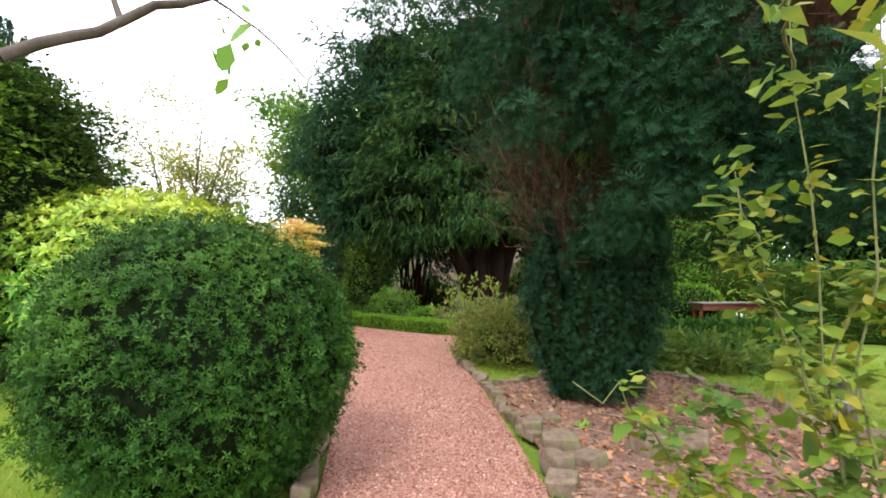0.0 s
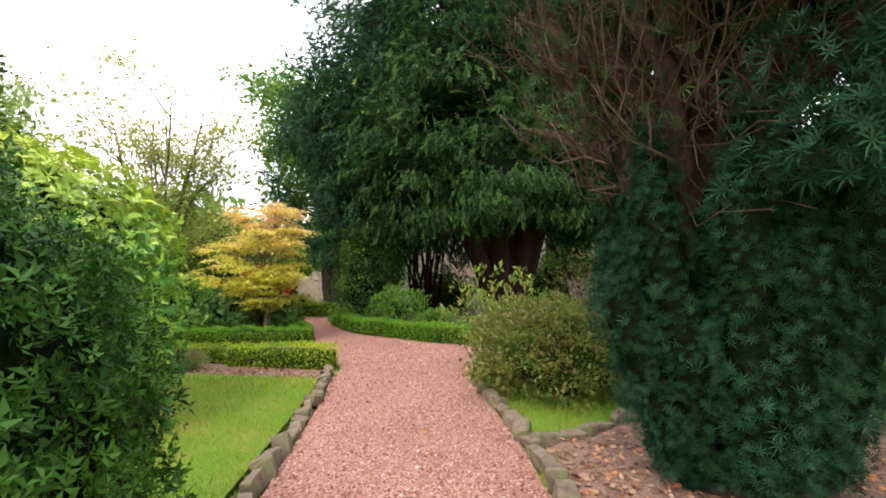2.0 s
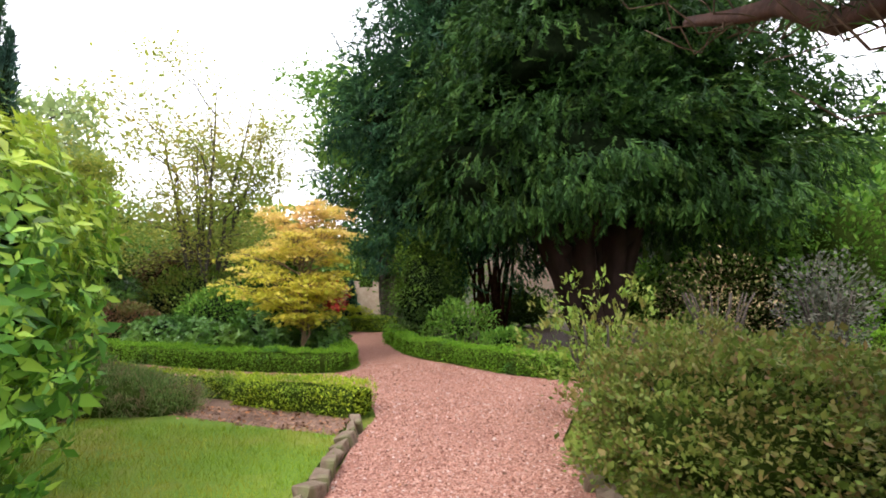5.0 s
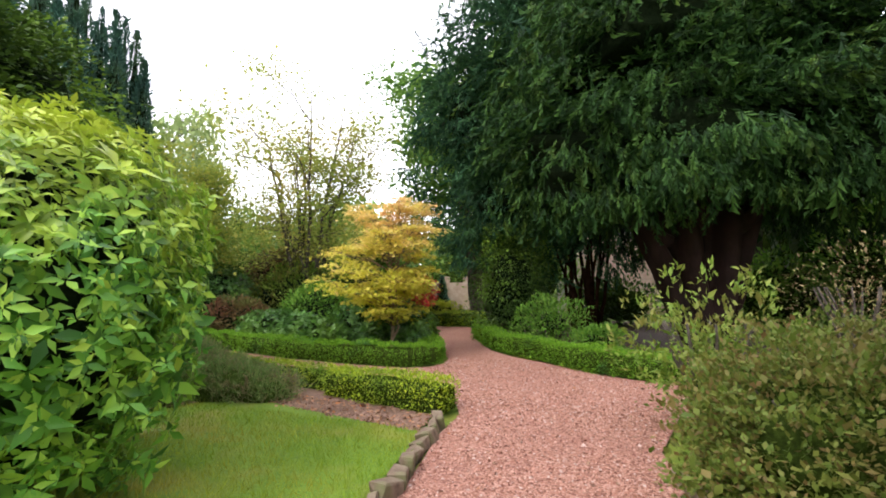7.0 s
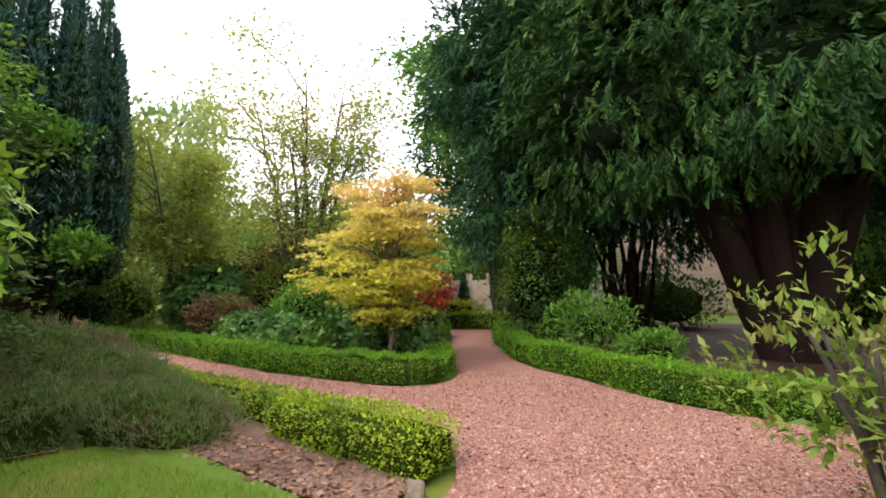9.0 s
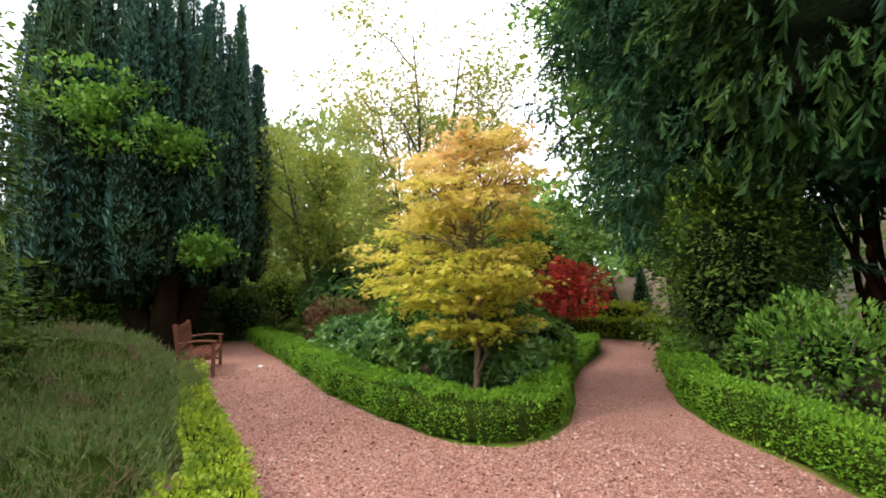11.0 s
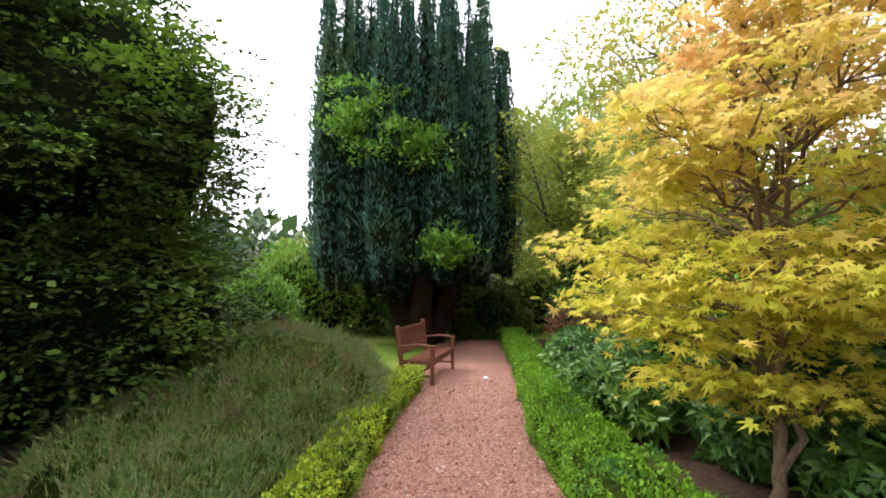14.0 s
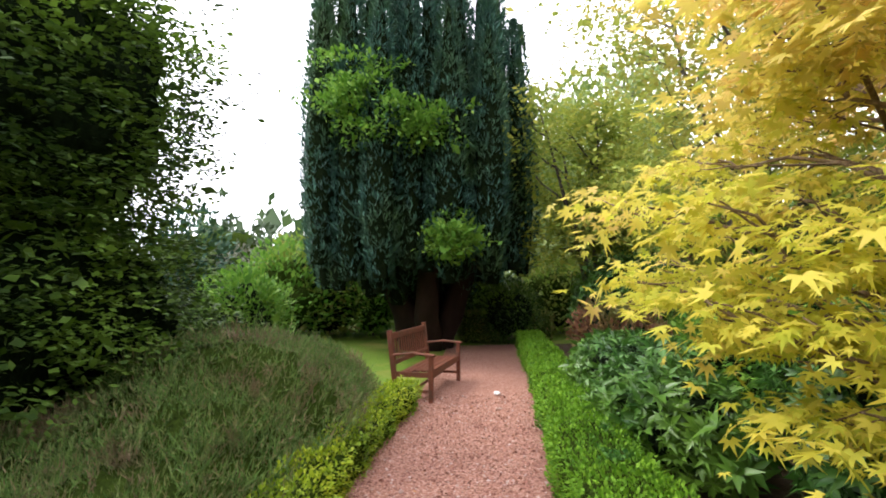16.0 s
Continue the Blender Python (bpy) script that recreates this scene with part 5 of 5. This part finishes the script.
    limbs(ob, "trunk", [((x, y, -0.1), (x, y, h * 0.6), 0.25, 0.1, 0, 0.05)], M["grey_bark"], 8)
    conifer_crown(ob, [((x, y, h * 0.42), (r * 0.8, r * 0.8, h * 0.36)), ((x + r * 0.2, y, h * 0.68), (r * 0.6, r * 0.6, h * 0.32))], 130, 0.42, M[m], SMALL_LEAF, core="core_hedge_shade", zmin=0.4, droop=0.1, depth=0.35, lump=0.25, lump_scale=0.9, shrink=0.68, fray=0.25)
for x, y in ((17.5, 19.5), (19.5, 14.5)):
    ob = thing("dark_conifer", (x, y, 0), "tall dark evergreen beyond the small lawn", "tree", "dark evergreens")
    limbs(ob, "trunk", [((x, y, -0.1), (x, y, 5.0), 0.25, 0.12, 0, 0.05)], M["yew_bark_shaded"], 8)
    conifer_crown(ob, [((x, y, 4.0), (3.2, 3.0, 2.6)), ((x, y, 7.0), (2.4, 2.4, 3.2))], 260, 0.42, M["yew_green"], SPRAY, zmin=1.3, lump=0.25, shrink=0.6, pad=(0.3, 0.3, 0.1))
ob = thing("far_woods", (-90, 10, 0), "distant wooded hillside with uneven treetops", "woods", kind="stuff")
ps, ws = [], []
for k in range(260):
    ang = radians(rng.uniform(-10, 200))
    d = rng.uniform(62, 105)
    c = (d * math.cos(ang), 8 + d * math.sin(ang), 2.0 + 0.11 * (d - 55) + rng.uniform(-1.5, 2.5))
    p, w = shell(c, (rng.uniform(3, 6), rng.uniform(3, 6), rng.uniform(3, 6.5)), 110, 0.3, 0.3, 0.5, k)
    ps.append(p)
    ws.append(w)
leaves("treetops", SMALL_LEAF, np.concatenate(ps), np.concatenate(ws), 1.4, M["far_leaf"], ob, up_mix=0.3)

# stone building beyond the evergreens
house = thing("stone_building", (4, 34, 0), "long building of pale pinkish sandstone blocks", "building")
box_part("wall", (22, 0.6, 4.6), pose(7, 34, 2.25), M["mortar"], house)
box_part("roof", (22.6, 3.0, 0.15), pose(7, 35.2, 5.1, 28), M["slate"], house)
blk = bmesh.new()
box(blk, (0.78, 0.08, 0.36), Matrix.Identity(4), 0.012)
block_mesh = bpy.data.meshes.new("stone_block")
blk.to_mesh(block_mesh)
blk.free()
block_mesh.materials.append(M["sandstone"])
for row in range(12):
    for col in range(24):
        o = new("stone_block", block_mesh)
        o.parent = house
        o.matrix_parent_inverse = house.matrix_basis.inverted()
        o.matrix_basis = pose(-3.2 + col * 0.8 + 0.4 * (row % 2), 33.68 + rng.uniform(-0.01, 0.01), 0.2 + row * 0.38)
# pale garden wall and two clipped cypresses at the end of the far path
pav = thing("garden_wall", (-11.4, 34, 0), "pale sandstone garden wall with square piers", "wall")
for k in range(3):
    box_part("pier", (0.5, 0.5, 2.3), pose(-13.0 + k * 1.6, 34, 1.1), M["sandstone"], pav)
box_part("wall_body", (4.2, 0.34, 1.9), pose(-11.4, 34, 0.9), M["sandstone"], pav)
for x in (-12.2, -10.6):
    ob = thing("clipped_cypress", (x, 31.5, 0), "small dark pointed cypress", "tree", "pair of cypresses")
    v, f = tube([(x, 31.5, -0.05), (x, 31.5, 0.2), (x, 31.5, 0.6), (x, 31.5, 1.4), (x, 31.5, 2.2)], (0.2, 0.38, 0.4, 0.26, 0.02), 10, 0.05)
    # solid cone in the shade colour, seen between the sprigs
    put("crown", np_mesh("crown", v, f), M["core_shade"], ob)
    s = rng.random(1200)
    th = rng.uniform(0, 6.283, 1200)
    rr = 0.42 * (1 - s) ** 0.7
    leaves("foliage", YEW_SPRIG_FAR, np.stack([x + rr * np.cos(th), 31.5 + rr * np.sin(th), 0.1 + 2.1 * s], 1), np.stack([np.cos(th), np.sin(th), np.ones(1200)], 1), 0.12, M["yew_spire"], ob)


# ---- stones along the path ----
def stone_mesh(seed, size):
    bm = bmesh.new()
    bmesh.ops.create_cube(bm, size=1.0)
    bmesh.ops.bevel(bm, geom=bm.edges[:], offset=0.16, segments=2, affect="EDGES", profile=0.6)
    for q in bm.verts:
        q.co += 0.16 * noise.noise_vector(q.co * 1.9 + Vector((seed * 3.7, seed, 0)))
        q.co = Vector((q.co.x * size[0], q.co.y * size[1], q.co.z * size[2]))
    me = bpy.data.meshes.new("stone")
    bm.to_mesh(me)
    bm.free()
    me.materials.append(M["rock"])
    return me


edge_meshes = [stone_mesh(k, (0.13, 0.3, 0.16)) for k in range(7)]
for line, lab, side in (([(-0.98, 3.0), (-1.34, 5.4), (-1.58, 7.2), (-1.78, 8.7), (-2.03, 10.0), (-2.1, 10.4)], "rough stones edging the lawn beside the gravel", 1),
                        ([(0.9, 4.9), (0.8, 5.8), (0.7, 7.1), (0.6, 7.9), (0.45, 8.6), (0.3, 9.8)], "rough stones edging the bed beside the gravel", 1),
                        ([(0.85, 7.2), (1.15, 7.3), (1.6, 7.7), (2.0, 8.1)], "mossy stones set on edge between bed and grass", 1),
                        ([(2.2, 8.05), (3.0, 8.15), (3.8, 8.0), (4.15, 7.2), (4.3, 6.4), (4.5, 4.6), (4.55, 3.0)], "low dark stones edging the bark bed beside the grass", 1)):
    rim = tagged(thing("stone_edging", (*line[0], 0), lab, "edging"), kind="structure")
    p, d, length = along(line, 0.255)
    for i in range(len(p)):
        o = new("stone", edge_meshes[int(rng.integers(0, 7))])
        o.parent = rim
        o.matrix_parent_inverse = rim.matrix_basis.inverted()
        o.matrix_basis = pose(p[i][0] + rng.uniform(-0.02, 0.02), p[i][1], 0.025 + rng.uniform(-0.03, 0.035), rng.uniform(-12, 12), rng.uniform(-16, 16), math.degrees(math.atan2(-d[i][0], d[i][1])) + rng.uniform(-16, 16)) @ Matrix.Diagonal((rng.uniform(0.65, 1.25), rng.uniform(0.6, 1.05), rng.uniform(0.6, 1.5), 1))
tuft_p = []
for line in ([(-1.05, 3.2), (-1.42, 5.4), (-1.66, 7.2), (-1.86, 8.7), (-2.1, 10.0)], [(0.98, 5.0), (0.8, 7.1), (0.72, 7.9), (0.5, 8.8)], [(0.84, 3.4), (0.72, 5.6), (0.6, 7.4), (0.36, 9.6)], [(-2.2, 11.22), (-4.8, 11.66), (-9.0, 12.36)], [(-2.5, 15.62), (-0.5, 13.97), (0.9, 13.5)]):
    q = along(line, 0.012)[0]
    q = q[rng.random(len(q)) < 0.4 + 0.35 * np.sin(np.arange(len(q)) * 0.05)]
    tuft_p.append(np.concatenate([q + rng.normal(size=q.shape) * 0.035, np.full((len(q), 1), 0.0)], 1))
tuft_p = np.concatenate(tuft_p)
n = len(tuft_p)
v, f = scatter(BLADE, tuft_p, frames_of(np.stack([rng.normal(size=n) * 0.5, rng.normal(size=n) * 0.5, np.ones(n)], 1), rng.normal(size=(n, 3))), 0.075 * np.exp(rng.normal(size=n) * 0.4))
tagged(put("edge_grass", np_mesh("edge_grass", v, f), M["blade"], kind="stuff"), "thin grass growing along the edges of the gravel", "grass")
for x, y, sx, sy, sz, a, s in ((1.0, 4.05, 0.2, 0.3, 0.2, 25, 21), (1.15, 4.55, 0.36, 0.26, 0.2, 5, 22), (0.98, 5.0, 0.2, 0.3, 0.22, -15, 23), (1.3, 4.15, 0.3, 0.25, 0.16, 40, 24), (2.0, 4.4, 0.36, 0.28, 0.26, 10, 25), (2.45, 4.55, 0.3, 0.3, 0.2, 60, 26), (1.25, 5.35, 0.2, 0.2, 0.14, 0, 27), (0.95, 3.7, 0.26, 0.24, 0.16, 70, 28)):
    o = tagged(new("rock", stone_mesh(s, (sx, sy, sz))), "rough brown sandstone rock at the path's edge", "rock", "rocks by the path")
    o.matrix_basis = pose(x, y, sz * 0.4, 0, 0, a)

# fallen twigs and a few weeds on the bark bed
pairs = []
for k in range(46):
    x, y, a = rng.uniform(1.3, 4.0), rng.uniform(4.6, 7.6), rng.uniform(0, 6.28)
    reach = rng.uniform(0.12, 0.5)
    pairs.append(tube(bent((x, y, 0.065), (x + reach * math.cos(a), y + reach * math.sin(a), 0.07), 5, 0.02, 0.012), taper(0.006, 0.003, 5), 4))
v, f = joined(pairs)
tagged(put("fallen_twigs", np_mesh("fallen_twigs", v, f), M["dry_twig"], kind="stuff"), "pale dry twigs fallen on the bark bed", "twigs")
for x, y in ((1.55, 5.1), (1.9, 4.95), (2.5, 5.2), (2.9, 5.6), (1.25, 4.75), (3.3, 6.1)):
    weed = thing("weed", (x, y, 0.05), "small light green weed growing through the bark", "weed", "weeds in the bark bed")
    q = np.array((x, y, 0.05)) + rng.normal(size=(16, 3)) * np.array((0.05, 0.05, 0.02))
    q[:, 2] = np.maximum(q[:, 2], 0.05)
    leaves("leaves", FOLDED_LEAF, q, unit(rng.normal(size=(16, 3)) * np.array((1, 1, 0.3)) + np.array((0, 0, 0.7))), 0.07, M["pieris_leaf"], weed)

table = thing("garden_table", (10.2, 16.2, 0), "long dark wooden garden table with a pale top", "table")
box_part("tabletop", (2.7, 0.7, 0.05), pose(10.2, 16.2, 0.9, 0, 0, 8), M["post_wood"], table)
box_part("apron", (2.5, 0.55, 0.22), pose(10.2, 16.2, 0.76, 0, 0, 8), M["bench_wood"], table)
for k in range(4):
    box_part("leg", (0.09, 0.09, 0.66), pose(10.2 + (-1.15 if k < 2 else 1.15), 16.2 + (-0.22 if k % 2 else 0.22), 0.32, 0, 0, 8), M["bench_wood"], table)
rack = thing("slatted_rack", (10.0, 15.6, 0), "low rack with white painted slats", "rack")
for k in range(6):
    box_part("slat", (0.09, 0.03, 0.42), pose(9.45 + 0.21 * k, 15.6 + 0.03 * k, 0.38), M["white_paint"], rack)
box_part("rail", (1.3, 0.05, 0.06), pose(9.98, 15.7, 0.3, 0, 0, 8), M["bench_wood"], rack)
for k in range(2):
    box_part("foot", (0.06, 0.06, 0.4), pose(9.5 + 0.95 * k, 15.68 + 0.13 * k, 0.16), M["bench_wood"], rack)

# ---- roses, post and overhanging branch by the start ----
post = thing("wooden_post", (1.82, 2.08, 0), "weathered grey square post tied with wire", "post")
box_part("shaft", (0.07, 0.05, 1.22), pose(1.82, 2.08, 0.6, 0, 0, 20), M["post_wood"], post)
box_part("wire_tie", (0.085, 0.065, 0.012), pose(1.82, 2.08, 1.13, 0, 4, 20), M["white_paint"], post)
rose = thing("climbing_rose", (1.9, 2.1, 0), "leggy climbing rose with pale green and yellowing leaves", "rose")
canes = [((1.75, 2.05, 0), (1.62, 2.05, 3.0), 0.0), ((1.8, 2.0, 0), (1.95, 1.95, 2.9), 0.05), ((1.72, 2.0, 0.5), (1.24, 2.28, 1.0), 0.25), ((1.7, 2.0, 0), (1.3, 2.25, 0.75), 0.1), ((1.72, 2.0, 1.0), (1.37, 2.21, 1.87), 0.05), ((1.8, 2.1, 0.2), (2.3, 1.9, 2.2), 0.2), ((1.7, 2.05, 1.1), (2.3, 2.2, 1.6), 0.3), ((1.5, 1.95, 0), (0.95, 1.98, 0.75), 0.15), ((1.24, 2.28, 0.6), (0.6, 2.13, 1.2), 0.1), ((1.72, 2.0, 0.8), (1.42, 2.18, 2.2), 0.05)]
cane_pts = []
for a, b, sag in canes:
    pts = bent(a, b, 8, sag, 0.03)
    v, f = tube(pts, taper(0.008, 0.003, 8), 6)
    put("cane", np_mesh("cane", v, f), M["cane"], rose, smooth=True)
    cane_pts.append(pts)
c = np.concatenate(cane_pts)
n = 1700
p = c[rng.integers(0, len(c), n)] + rng.normal(size=(n, 3)) * np.array((0.06, 0.06, 0.06))
p = p[(p[:, 2] > 0.15) & (p[:, 0] > 0.85)]
leaves("leaves", ROUND_LEAF, p, unit(rng.normal(size=(len(p), 3)) * np.array((1, 1, 0.4))), 0.07, M["rose_leaf"], rose, up_mix=-0.1, jitter=0.2)

p = np.array((0.86, 1.12, 2.32)) + rng.normal(size=(9, 3)) * np.array((0.08, 0.06, 0.07))
leaves("large_leaf", FOLDED_LEAF, p, unit(np.stack([rng.choice((-1.0, 1.0), 9), rng.normal(size=9) * 0.3, rng.normal(size=9) * 0.2 - 0.2], 1)), 0.11, M["rose_leaf"], rose, "broad fresh green leaves", up_mix=-0.1, jitter=0.15)
v, f = tube(bent((1.62, 2.05, 2.6), (0.86, 1.1, 2.4), 8, 0.1, 0.01), taper(0.008, 0.004, 8), 6)
put("cane", np_mesh("cane", v, f), M["cane"], rose, smooth=True)

over = thing("overhanging_tree", (-3.4, 0.4, 0), "thin bare limb reaching over the path with a few leaves", "tree")
limbs(over, "trunk", [((-3.4, 0.4, -0.1), (-3.2, 0.6, 2.4), 0.09, 0.06, 0, 0.02)], M["grey_bark"], 9)
limbs(over, "limb", [((-3.2, 0.6, 2.3), (-1.64, 1.62, 2.48), 0.028, 0.024, 0.0, 0.01), ((-1.64, 1.62, 2.48), (-1.09, 2.02, 2.97), 0.024, 0.017, 0.0, 0.01), ((-1.09, 2.02, 2.97), (-0.4, 2.3, 3.3), 0.017, 0.007, 0, 0.02), ((-1.36, 1.84, 2.74), (-1.42, 1.82, 2.92), 0.016, 0.008, 0, 0.0), ((-1.09, 2.02, 2.97), (-0.62, 2.2, 2.6), 0.006, 0.003, 0.05, 0.01)], M["grey_bark"], 7)
p = np.array((-0.96, 2.08, 2.85)) + rng.normal(size=(13, 3)) * np.array((0.11, 0.05, 0.07))
for q in p:
    leaves("leaf", ROUND_LEAF, q[None], unit(rng.normal(size=(1, 3)) + np.array((0, 0, -0.5))), 0.085, M["pieris_leaf"], over, up_mix=-0.2)
